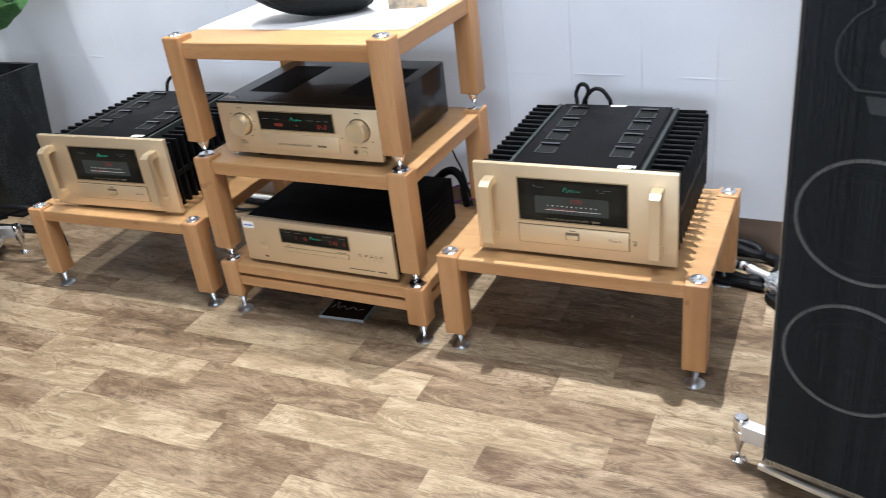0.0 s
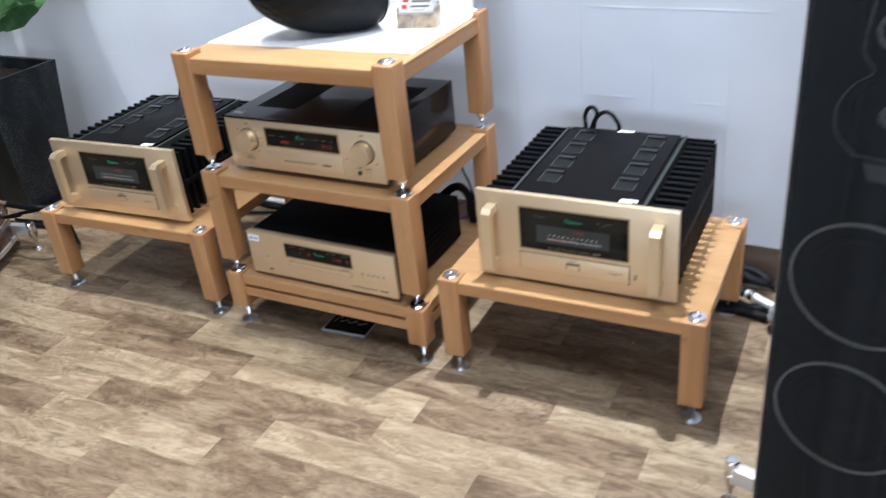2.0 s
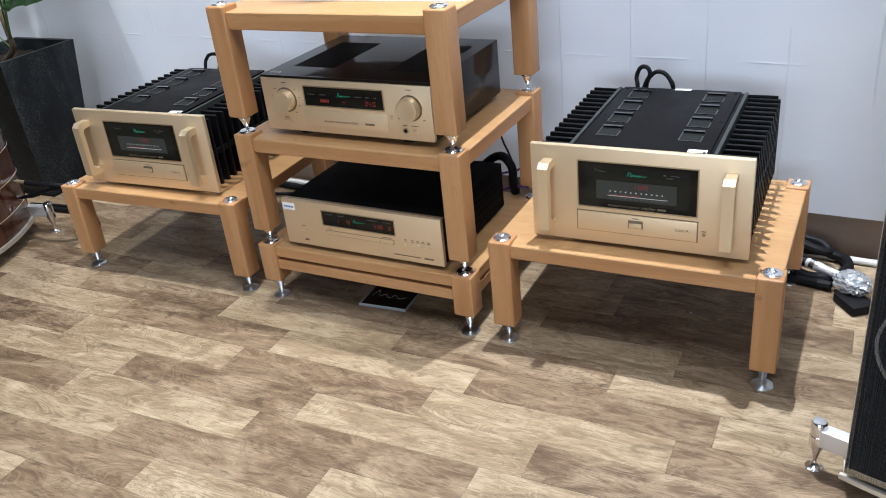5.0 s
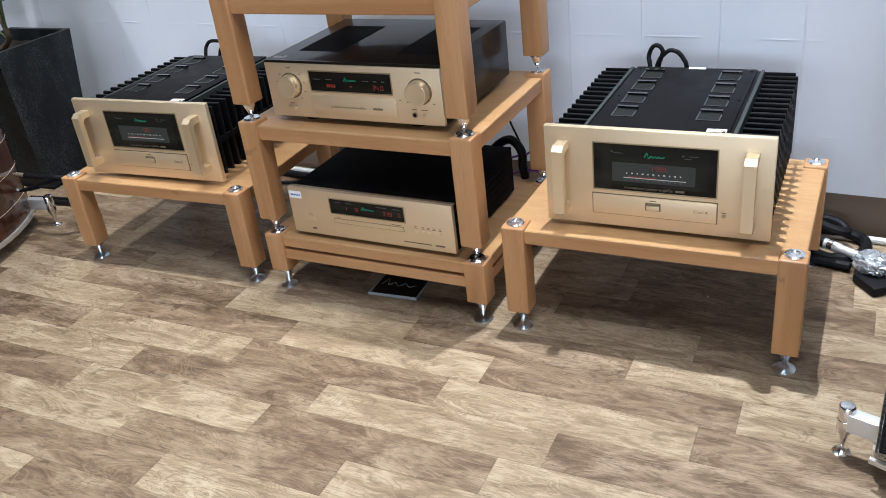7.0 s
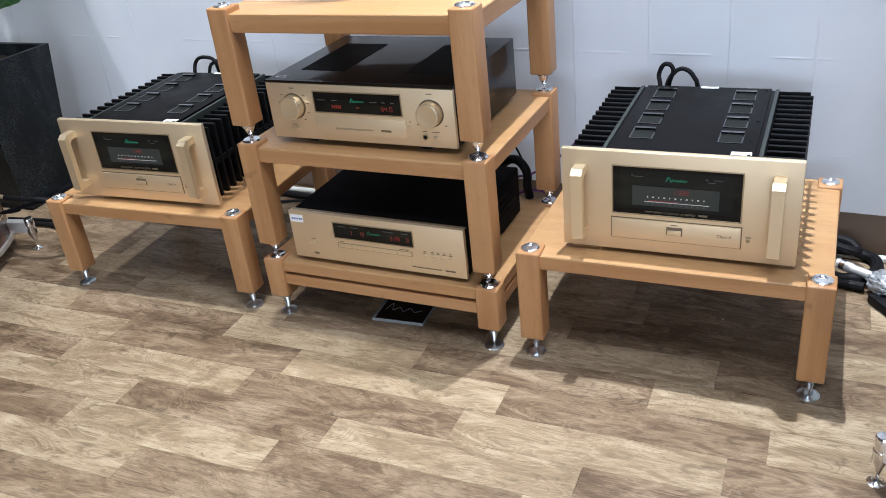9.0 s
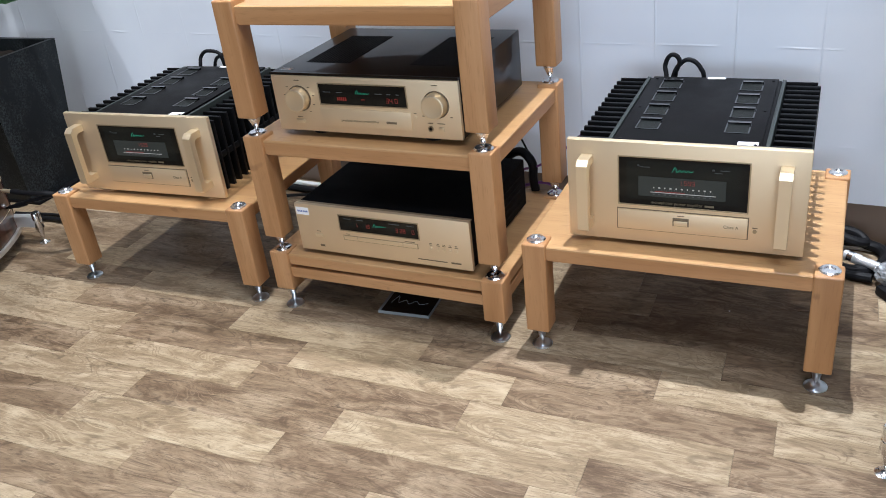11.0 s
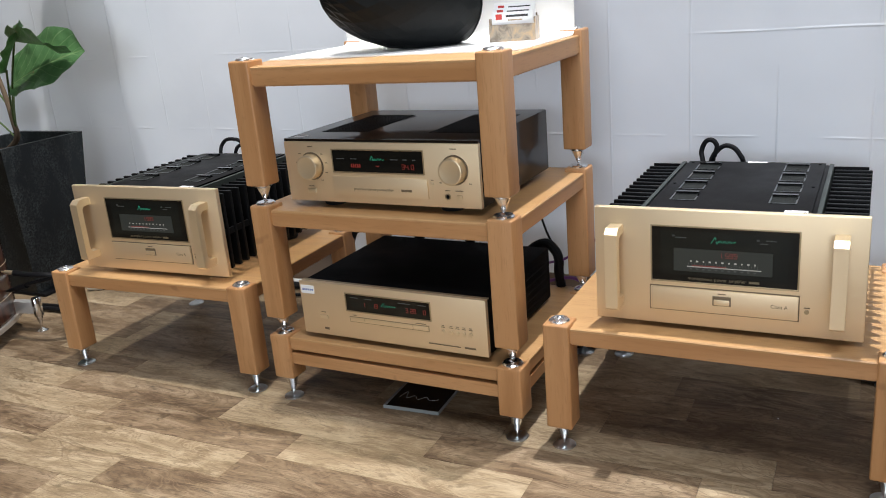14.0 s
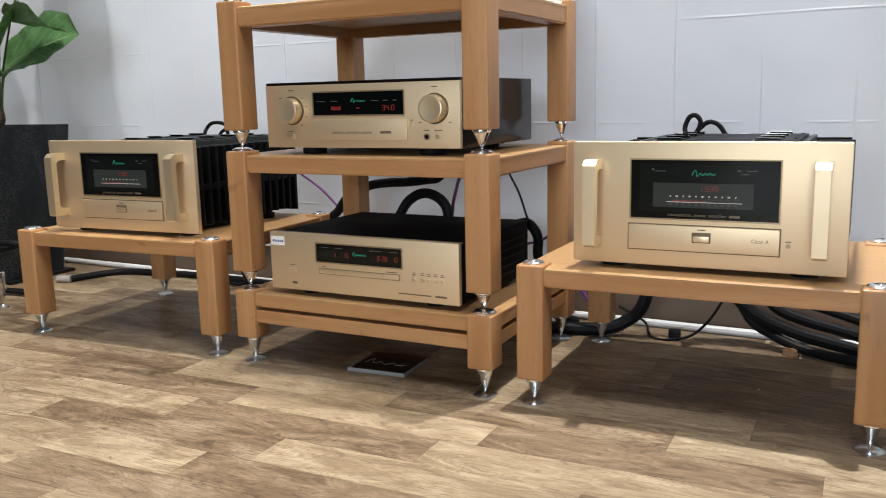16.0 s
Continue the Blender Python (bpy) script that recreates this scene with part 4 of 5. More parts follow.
# ---------------------------------------------------------------- plants
def planter(m, h, top, low, label):
    p = thing("planter", m, label, "planter", "planters")
    bm = bmesh.new()
    t = 0.018
    rings = [(low, 0.0), (top, h), (top - t, h), (top - t - 0.004, h - 0.05)]
    loops = [[bm.verts.new((sx * r, sy * r, z)) for sx, sy in ((-1, -1), (1, -1), (1, 1), (-1, 1))] for r, z in rings]
    for a, b in zip(loops, loops[1:]):
        for i in range(4):
            bm.faces.new((a[i], a[(i + 1) % 4], b[(i + 1) % 4], b[i]))
    bm.faces.new(loops[0][::-1])
    bmesh.ops.bevel(bm, geom=[e for e in bm.edges if len(e.link_faces) == 2 and e.calc_face_angle() > 0.7], offset=0.004, segments=2, affect="EDGES")
    part("tub", bm, STONE, p)
    soil = bmesh.new()
    n, r = 14, top - t - 0.002
    g = [[soil.verts.new((-r + 2 * r * i / n, -r + 2 * r * j / n, h - 0.045 + 0.012 * noise.noise((i * 0.9, j * 0.9, h * 9)))) for i in range(n + 1)] for j in range(n + 1)]
    for a, b in zip(g, g[1:]):
        for i in range(n):
            soil.faces.new((a[i], a[i + 1], b[i + 1], b[i]))
    part("soil", soil, SOIL, p, "dark loose soil")
    return p


def leaf_mesh(seed):
    """A fiddle-shaped leaf: length 1 along y from its stalk, wavy and cupped."""
    rnd = random.Random(seed)
    bm = bmesh.new()
    uv = bm.loops.layers.uv.new("UVMap")
    n, k = 16, 10
    ph, cup, droop = rnd.uniform(0, 6), rnd.uniform(0.10, 0.22), rnd.uniform(0.15, 0.45)
    rows = []
    for j in range(n + 1):
        t = j / n
        half = 0.34 * (math.sin(math.pi * min(1, t ** 0.80)) ** 0.38) * (0.62 + 0.5 * t) * (1 - 0.18 * math.exp(-((t - 0.42) / 0.1) ** 2))
        half = max(half, 0.012)
        row = []
        for i in range(k + 1):
            s = i / k * 2 - 1
            wave = 0.018 * math.sin(7.0 * t * math.pi + ph + (2 if s > 0 else 0)) * abs(s) ** 1.5
            x = half * s
            z = cup * abs(s) ** 1.6 * half * 1.6 + wave - droop * t * t * 0.6
            row.append(bm.verts.new((x, t - 0.08 * droop * t * t, z)))
        rows.append(row)
    for j in range(n):
        for i in range(k):
            f = bm.faces.new((rows[j][i], rows[j][i + 1], rows[j + 1][i + 1], rows[j + 1][i]))
            for l, (a, b) in zip(f.loops, ((i, j), (i + 1, j), (i + 1, j + 1), (i, j + 1))):
                l[uv].uv = (a / k, b / n)
    bmesh.ops.solidify(bm, geom=bm.faces[:], thickness=0.004)
    return mesh_of("leaf", bm, LEAF, angle=70)


LEAVES = [leaf_mesh(s) for s in range(6)]


def fig_plant(m, trunk, leaves, label):
    """trunk: points; leaves: (node on the trunk 0..1, tip, length, roll)."""
    p = thing("fiddle_leaf_fig", m, label, "plant", "potted figs")
    part("trunk", tube(trunk, 0.011, 10, 6, 0.55), BARK, p, "thin grey-brown trunk")
    path = smooth_path(trunk, 10)
    for k, (node, base, tip, size, roll) in enumerate(leaves):
        foot = path[min(int(node * (len(path) - 1)), len(path) - 1)]
        a, b = Vector(base), Vector(tip)
        leaf = part("leaf", LEAVES[k % 6], None, p)
        y = (b - a).normalized()
        x = y.cross(Vector((0, 0, 1)))
        x = x.normalized() if x.length > 0.05 else Vector((1, 0, 0))
        z = x.cross(y)
        rot = Matrix((x, y, z)).transposed().to_4x4() @ Matrix.Rotation(radians(roll), 4, "Y")
        leaf.matrix_local = Matrix.Translation(a) @ rot @ Matrix.Diagonal((size, size, size, 1))
        part("stalk", tube([foot, (foot + a) / 2 + Vector((0, 0, 0.012)), a + y * 0.01], 0.0035, 6, 5), STEM, p)
    return p


# ---------------------------------------------------------------- on the top shelf
def wedge_speaker(m):
    """A faceted, egg-shaped wireless speaker, cut off flat at its back."""
    bm = bmesh.new()
    n, seg = 16, 20
    prof = smooth_path([(-0.198, 0, 0.004), (-0.190, 0, 0.036), (-0.160, 0, 0.072), (-0.110, 0, 0.100), (-0.050, 0, 0.118), (0.010, 0, 0.1265), (0.065, 0, 0.1285), (0.105, 0, 0.123), (0.138, 0, 0.110)], 12)
    rings = []
    for j in range(n + 1):
        t = j / n
        p = prof[round(t * (len(prof) - 1))]
        ring = []
        for i in range(seg):
            a = 2 * math.pi * (i + 0.5 * (j % 2)) / seg
            cutback = t ** 4 * (0.016 * math.sin(a) + 0.036 * math.sin(a) ** 2)
            ring.append(bm.verts.new((p.x - cutback, 0.97 * p.z * math.cos(a), max(1.015 * p.z * math.sin(a) + 0.114 + 0.030 * (1 - t) ** 1.5, 0.0004))))
        rings.append(ring)
    for j in range(n - 1):
        for i in range(seg):
            if j % 2 == 0:
                bm.faces.new((rings[j][i], rings[j + 1][i], rings[j + 2][i], rings[j + 1][i - 1]))
            else:
                bm.faces.new((rings[j][i], rings[j + 1][(i + 1) % seg], rings[j + 2][i], rings[j + 1][i]))
    for k, other in ((0, 1), (n, n - 1)):
        for i in range(seg):
            q = rings[k][(i + 1) % seg]
            near = rings[other][i]
            bm.faces.new((rings[k][i], q, near) if k == 0 else (q, rings[k][i], near if n % 2 == 0 else rings[other][(i + 1) % seg]))
    bm.faces.new(rings[0][::-1])
    s = thing("wireless_speaker", m, "black faceted egg-shaped wireless speaker on a white sheet", "speaker")
    part("cover", bm, FACET, s, "black woven cover with diamond facets", smooth=False)
    back = bmesh.new()
    ring = []
    for i in range(44):
        a = 2 * math.pi * i / 44
        ring.append((0.1385 - (0.016 * math.sin(a) + 0.036 * math.sin(a) ** 2), 0.1095 * 0.97 * math.cos(a), 0.1110 * math.sin(a) + 0.114))
    outer = [back.verts.new((x - 0.012, y * 0.985, (z - 0.114) * 0.985 + 0.114)) for x, y, z in ring]
    lip = [back.verts.new((x + 0.004, y, z)) for x, y, z in ring]
    inner = [back.verts.new((x + 0.002, y * 0.9, (z - 0.114) * 0.9 + 0.114)) for x, y, z in ring]
    for i in range(44):
        j = (i + 1) % 44
        back.faces.new((outer[i], outer[j], lip[j], lip[i]))
        back.faces.new((lip[i], lip[j], inner[j], inner[i]))
    back.faces.new(inner)
    part("back_cover", back, BLACK, s, "smooth black back cover with a thin rim")
    part("top_panel", lathe([(0.040, -0.004), (0.040, 0.001), (0.037, 0.002), (0.0, 0.0025)], pose(0.030, 0, 0.2410, 0, 1, 0) @ Matrix.Diagonal((1.1, 0.72, 1, 1)), 32), GRILLE_DARK, s, "glossy touch panel")
    return s


def card_holder(m):
    h = thing("business_card_holder", m, "small printed card holder filled with business cards", "card holder")
    art = Mat("printed_stone_picture", rough=0.3)
    n = art.noise(art.coords((40, 40, 40)), 1.0, 4, 0.6, 1.0)
    art.colour(art.ramp(n, [(0.3, (0.10, 0.075, 0.05)), (0.5, (0.33, 0.27, 0.20)), (0.7, (0.55, 0.36, 0.18))]))
    bm = box(-0.048, 0.048, -0.022, 0.022, 0.0, 0.003)
    add_box(bm, -0.048, 0.048, -0.022, -0.019, 0.003, 0.034)
    add_box(bm, -0.048, -0.045, -0.019, 0.022, 0.003, 0.046)
    add_box(bm, 0.045, 0.048, -0.019, 0.022, 0.003, 0.046)
    add_box(bm, -0.045, 0.045, 0.019, 0.022, 0.003, 0.052)
    part("tray", bm, art.m, h, "tray with a stone-pattern print")
    for y, z in ((-0.015, 0.058), (-0.002, 0.066), (0.011, 0.074)):
        card = part("card", box(-0.043, 0.043, y, y + 0.004, 0.004, z), PAPER, h, "stack of white business cards")
        part("card_print", bars([(0.010, z - 0.008, 0.046, 0.0042)], y - 0.0001, 0.0003), DARK_INK, card)
        part("card_line", bars([(0.006, z - 0.016, 0.030, 0.0022)], y - 0.0001, 0.0003), GOLD_SHADE, card)
        part("card_mark", bars([(-0.028, z - 0.009, 0.013, 0.011)], y - 0.0001, 0.0003), RED_INK, card)
    return h


# ---------------------------------------------------------------- build: racks and machines
setting()
audio_rack(pose(-1.540, 1.610, 0, 0, 0, 2.0))
amp_stand(pose(-0.840, 1.638, 0, 0, 0, 2.84), "low beech amplifier stand with chrome caps, near the dark loudspeaker")
amp_stand(pose(-2.248, 1.557, 0, 0, 0, 4.7), "low beech amplifier stand with chrome caps, beside the planter")
power_amplifier(pose(-0.536, 1.685, 0.2750, 0, 0, 3.0), "champagne gold power amplifier, black ribbed heat sinks, switched on")
power_amplifier(pose(-1.949, 1.606, 0.2750, 0, 0, 5.2), "champagne gold power amplifier, switched on, beside the audio rack")
preamplifier(pose(-1.243, 1.642, 0.4812, 0, 0, 2.0))
disc_player(pose(-1.235, 1.6155, 0.1682, 0, 0, 1.6))

# on the top shelf
sheet = [(0.0, 0.0), (0.308, 0.0)] + [(0.308 + 0.022 * math.sin(a), 0.022 - 0.022 * math.cos(a)) for a in (math.pi / 2 * k / 8 for k in range(1, 9))] + [(0.334, 0.410)]
outline = sheet + [(y - (0.0025 if z > 0.02 else 0.0), z + (0.0025 if z < 0.03 else 0.0)) for y, z in reversed(sheet)]
lay = Matrix(((0, 0, 1, 0), (1, 0, 0, 0), (0, 1, 0, 0), (0, 0, 0, 1)))
tagged(part("white_backdrop_sheet", add_prism(bmesh.new(), outline, -0.311, 0.311, lay), WHITE_BOARD, at=pose(-1.250, 1.722, 0.8012, 0, 0, 2.0)), "white plastic sheet bent up behind the display on the shelf", "sheet")
wedge_speaker(pose(-1.272, 1.869, 0.8040, 0, 0, 45))
card_holder(pose(-1.050, 1.952, 0.8040, 0, 0, 12) @ Matrix.Scale(1.08, 4))

# loudspeakers
loudspeaker(pose(0.0752, 1.3690, 0, 0, 0, -13.9), "tall loudspeaker, black string grille, glossy walnut sides")
loudspeaker(pose(-2.653, 1.249, 0, 0, 0, 14.0), "tall loudspeaker with glossy dark walnut sides, beside the planter")

# on the dark loudspeaker
ornament = thing("ornament", pose(0.120, 1.566, 1.2006, 0, 0, -13.9), "small cream ornament on a white disc, standing on the loudspeaker", "ornament")
part("disc_base", lathe([(0.040, 0.0), (0.042, 0.002), (0.042, 0.005), (0.040, 0.007), (0.0, 0.007)], seg=40), WHITE_BOARD, ornament, "white disc base")
CREAM = powder("cream_plastic", (0.62, 0.52, 0.33), 0.35, 200.0, 0.02)
column = part("column", box(-0.021, 0.021, -0.012, 0.012, 0.0072, 0.170, 0.004), CREAM, ornament, "cream upright")
for x in (-0.009, 0.009):
    for z in (0.045, 0.072):
        part("stud", lathe([(0.006, 0.0), (0.0055, 0.004), (0.0, 0.006)], pose(x, -0.0118, z, 90), 16), ALU, column)

# plants
planter(pose(-3.042, 2.003, 0.012, 0, 0, 2), 0.523, 0.165, 0.120, "tall black fibre-stone planter with a fig")
planter(pose(0.465, 2.115, 0.026, 0, 0, 0), 0.465, 0.17, 0.125, "scuffed black fibre-stone planter on a black tray")
tagged(part("planter_tray", box(-0.155, 0.155, -0.125, 0.135, 0.0, 0.026, 0.004), RUBBER, at=(0.465, 2.127, 0.0)), "black square tray under the planter", "tray")
tagged(part("planter_tray", box(-0.135, 0.135, -0.135, 0.135, 0.0, 0.012, 0.004), RUBBER, at=pose(-3.027, 2.013, 0.0, 0, 0, 4)), "thin black tray under the planter", "tray")
fig_plant(
    pose(-3.06, 2.02, 0.485), [(-0.02, -0.03, 0.0), (0.085, -0.04, 0.06), (0.086, -0.04, 0.12), (0.05, -0.03, 0.25), (-0.06, -0.02, 0.55), (-0.10, 0.0, 0.95)],
    [
        (0.30, (0.130, -0.04, 0.245), (0.500, -0.05, 0.385), 0.36, 62), (0.38, (0.255, -0.09, 0.385), (0.545, -0.10, 0.400), 0.27, -30), (0.35, (0.20, -0.10, 0.290), (0.335, -0.12, 0.440), 0.21, 48),
        (0.5, (-0.08, -0.10, 0.45), (-0.12, -0.40, 0.40), 0.34, 10), (0.2, (-0.05, -0.06, 0.16), (-0.22, -0.10, 0.12), 0.20, 30), (0.75, (-0.05, -0.05, 0.75), (0.25, 0.05, 0.80), 0.34, -10),
        (0.75, (-0.12, -0.05, 0.72), (-0.35, -0.1, 0.70), 0.34, 10), (0.95, (-0.08, 0.0, 0.95), (0.15, 0.05, 1.10), 0.34, 0), (0.95, (-0.10, -0.02, 0.95), (-0.30, -0.1, 1.15), 0.34, 0),
    ],
    "fiddle-leaf fig with large glossy leaves in a planter",
)
fig_plant(
    pose(0.460, 2.130, 0.432), [(0.02, -0.02, 0.0), (0.03, -0.06, 0.15), (0.05, -0.13, 0.35), (0.06, -0.13, 0.65), (0.04, -0.12, 0.95)],
    [
        (0.35, (-0.006, -0.16, 0.345), (-0.205, -0.19, 0.212), 0.255, -62), (0.45, (-0.03, -0.13, 0.425), (-0.225, -0.14, 0.520), 0.225, -42), (0.5, (-0.015, -0.24, 0.500), (-0.185, -0.24, 0.625), 0.200, 118),
        (0.65, (0.03, -0.15, 0.730), (-0.165, -0.19, 0.575), 0.29, -66), (0.75, (-0.13, -0.20, 0.820), (-0.03, -0.21, 0.650), 0.19, 60), (0.30, (-0.022, -0.23, 0.250), (-0.044, -0.24, 0.085), 0.165, -82),
        (0.32, (-0.01, -0.14, 0.228), (-0.195, -0.16, 0.192), 0.19, 6), (0.8, (0.10, -0.2, 0.75), (0.35, -0.3, 0.8), 0.34, 0), (0.95, (0.05, -0.15, 0.95), (-0.15, -0.1, 1.15), 0.34, 0),
        (0.55, (0.06, -0.16, 0.50), (0.16, -0.36, 0.62), 0.26, 20),
    ],
    "fiddle-leaf fig with broad leaves, one browned at its edge",
)


# ---------------------------------------------------------------- cables and small things
def cable(name, pts, r, material, label):
    return tagged(part(name, tube(pts, r, 10, 8), material), label, "cable")


# behind the amplifier near the dark loudspeaker
cable("power_cable", [(-0.675, 2.125, 0.408), (-0.681, 2.150, 0.490), (-0.687, 2.160, 0.517), (-0.677, 2.160, 0.541), (-0.662, 2.160, 0.544), (-0.652, 2.160, 0.530), (-0.657, 2.160, 0.510), (-0.663, 2.165, 0.488), (-0.680, 2.184, 0.349), (-0.700, 2.187, 0.252), (-0.745, 2.202, 0.174)], 0.0056, RUBBER, "thick black cable looping behind an amplifier")
cable("signal_cable", [(-0.672, 2.125, 0.428), (-0.666, 2.165, 0.495), (-0.653, 2.175, 0.518), (-0.636, 2.175, 0.529), (-0.617, 2.175, 0.524), (-0.603, 2.175, 0.507), (-0.595, 2.175, 0.485), (-0.585, 2.175, 0.388), (-0.575, 2.186, 0.242), (-0.600, 2.211, 0.160)], 0.0056, RUBBER, "black cable looping behind an amplifier")
# behind the amplifier beside the rack
cable("power_cable", [(-2.110, 2.038, 0.412), (-2.115, 2.068, 0.499), (-2.114, 2.078, 0.520), (-2.094, 2.078, 0.536), (-2.064, 2.078, 0.539), (-2.039, 2.078, 0.533), (-2.029, 2.078, 0.511), (-2.030, 2.098, 0.392), (-2.050, 2.112, 0.245), (-2.050, 2.151, 0.029), (-1.850, 2.191, 0.016), (-1.400, 2.201, 0.016)], 0.0056, RUBBER, "thick black cable looping behind an amplifier")
cable("signal_cable", [(-2.075, 2.058, 0.412), (-2.072, 2.088, 0.497), (-2.060, 2.098, 0.516), (-2.031, 2.098, 0.523), (-2.008, 2.098, 0.502), (-2.005, 2.108, 0.412), (-2.020, 2.132, 0.245), (-2.080, 2.181, 0.029), (-2.300, 2.201, 0.014)], 0.0055, RUBBER, "black cable looping behind an amplifier")
# under and behind the stand near the dark loudspeaker
cable("floor_cable", [(-1.35, 2.10, 0.016), (-1.10, 2.08, 0.016), (-0.97, 2.12, 0.016), (-0.87, 2.15, 0.018), (-0.812, 2.17, 0.045), (-0.78, 2.17, 0.085), (-0.765, 2.18, 0.16), (-0.76, 2.18, 0.26)], 0.016, RUBBER, "thick black cable rising from the floor")
cable("floor_cable", [(-0.66, 2.20, 0.25), (-0.60, 2.21, 0.16), (-0.554, 2.20, 0.105), (-0.501, 2.20, 0.070), (-0.416, 2.19, 0.045), (-0.307, 2.17, 0.030), (-0.229, 2.146, 0.017), (-0.195, 2.151, 0.016), (-0.162, 2.165, 0.016), (-0.139, 2.220, 0.016), (-0.150, 2.265, 0.017), (-0.179, 2.280, 0.020), (-0.212, 2.285, 0.024), (-0.300, 2.270, 0.030)], 0.0145, RUBBER, "thick black cable curling round on the floor")
cable("floor_cable", [(-0.60, 2.23, 0.23), (-0.52, 2.23, 0.140), (-0.477, 2.21, 0.098), (-0.417, 2.20, 0.078), (-0.308, 2.19, 0.058), (-0.262, 2.187, 0.044), (-0.232, 2.184, 0.036)], 0.0125, RUBBER, "black cable leading to a silver connector")
cable("floor_cable", [(-0.56, 2.22, 0.10), (-0.53, 2.21, 0.060), (-0.491, 2.20, 0.040), (-0.431, 2.175, 0.022), (-0.373, 2.155, 0.015), (-0.30, 2.135, 0.014), (-0.25, 2.130, 0.014), (-0.205, 2.125, 0.014), (-0.165, 2.118, 0.016)], 0.0115, RUBBER, "black cable leading to a wrapped connector")
cable("floor_cable", [(-0.50, 2.25, 0.135), (-0.40, 2.245, 0.105), (-0.30, 2.235, 0.080), (-0.22, 2.225, 0.058), (-0.19, 2.238, 0.050), (-0.22, 2.262, 0.062), (-0.30, 2.270, 0.066)], 0.0125, RUBBER, "thick black cable bending back by the wall")
cable("thin_cable", [(-0.87, 2.26, 0.05), (-0.80, 2.25, 0.020), (-0.759, 2.174, 0.004), (-0.710, 2.170, 0.004), (-0.656, 2.20, 0.020), (-0.60, 2.20, 0.10), (-0.575, 2.20, 0.20)], 0.0032, RUBBER, "thin black wire lying behind the stand")
# behind the rack
cable("thin_cable", [(-1.17, 2.19, 0.50), (-1.17, 2.20, 0.43), (-1.152, 2.20, 0.391), (-1.126, 2.20, 0.343), (-1.104, 2.20, 0.281), (-1.08, 2.20, 0.221), (-1.06, 2.20, 0.10), (-1.08, 2.20, 0.005)], 0.003, RUBBER, "thin black wire hanging behind the rack")
cable("disc_player_cable", [(-1.428, 1.97, 0.235), (-1.425, 2.03, 0.250), (-1.419, 2.07, 0.290), (-1.399, 2.08, 0.325), (-1.362, 2.08, 0.347), (-1.326, 2.08, 0.348), (-1.291, 2.08, 0.329), (-1.275, 2.08, 0.290), (-1.27, 2.09, 0.15), (-1.24, 2.14, 0.05), (-1.15, 2.16, 0.0155)], 0.0135, RUBBER, "thick black cable arching behind the disc player")
cable("preamplifier_cable", [(-1.26, 2.00, 0.53), (-1.26, 2.05, 0.44), (-1.30, 2.08, 0.395), (-1.349, 2.10, 0.384), (-1.41, 2.10, 0.376), (-1.473, 2.10, 0.372), (-1.535, 2.10, 0.362), (-1.60, 2.10, 0.335), (-1.626, 2.10, 0.313), (-1.648, 2.10, 0.285), (-1.677, 2.10, 0.255), (-1.72, 2.12, 0.15), (-1.74, 2.16, 0.03), (-1.70, 2.22, 0.014)], 0.0125, RUBBER, "thick black cable behind the preamplifier")
cable("side_cable", [(-1.14, 1.98, 0.235), (-1.12, 2.06, 0.245), (-1.09, 2.09, 0.273), (-1.058, 2.09, 0.285), (-1.035, 2.09, 0.268), (-1.025, 2.09, 0.242), (-1.028, 2.095, 0.20), (-1.02, 2.12, 0.10), (-1.0, 2.15, 0.04), (-0.96, 2.19, 0.015)], 0.0125, RUBBER, "black cable bending down behind the rack")
cable("purple_cable", [(-1.86, 2.06, 0.43), (-1.82, 2.10, 0.410), (-1.77, 2.12, 0.376), (-1.715, 2.12, 0.342), (-1.662, 2.12, 0.298), (-1.60, 2.12, 0.25), (-1.52, 2.05, 0.235), (-1.47, 1.98, 0.235)], 0.0038, PURPLE, "thin purple interconnect cable")
cable("purple_cable", [(-1.275, 2.00, 0.53), (-1.272, 2.12, 0.46), (-1.275, 2.15, 0.40), (-1.283, 2.15, 0.374), (-1.298, 2.15, 0.321), (-1.305, 2.15, 0.283), (-1.31, 2.10, 0.24), (-1.31, 1.98, 0.235)], 0.0045, PURPLE, "purple interconnect cable behind the rack")
cable("purple_cable", [(-1.10, 1.98, 0.225), (-1.06, 2.09, 0.230), (-1.01, 2.09, 0.247), (-0.93, 2.12, 0.30), (-0.86, 2.12, 0.37), (-0.80, 2.11, 0.40)], 0.0034, PURPLE, "purple interconnect cable behind the rack")
cable("purple_cable", [(-1.12, 1.98, 0.185), (-1.065, 2.09, 0.180), (-0.985, 2.10, 0.192), (-0.93, 2.13, 0.12), (-0.88, 2.15, 0.04), (-0.84, 2.20, 0.006)], 0.0045, PURPLE, "purple cable lying behind the rack")
# by the other loudspeaker
cable("floor_cable", [(-2.733, 2.011, 0.012), (-2.711, 2.107, 0.012), (-2.667, 2.176, 0.012), (-2.566, 2.208, 0.012), (-2.366, 2.237, 0.012), (-2.10, 2.24, 0.012), (-1.7, 2.22, 0.012), (-1.3, 2.22, 0.012)], 0.0115, RUBBER, "black cable with a silver end, along the floor behind a stand")
cable("speaker_cable", [(-2.545, 1.620, 0.213), (-2.49, 1.625, 0.214), (-2.443, 1.64, 0.212), (-2.420, 1.68, 0.180), (-2.435, 1.70, 0.080), (-2.500, 1.735, 0.012), (-2.66, 1.80, 0.012), (-2.90, 1.77, 0.012)], 0.008, RUBBER, "black speaker cable with a gold plug at a loudspeaker")
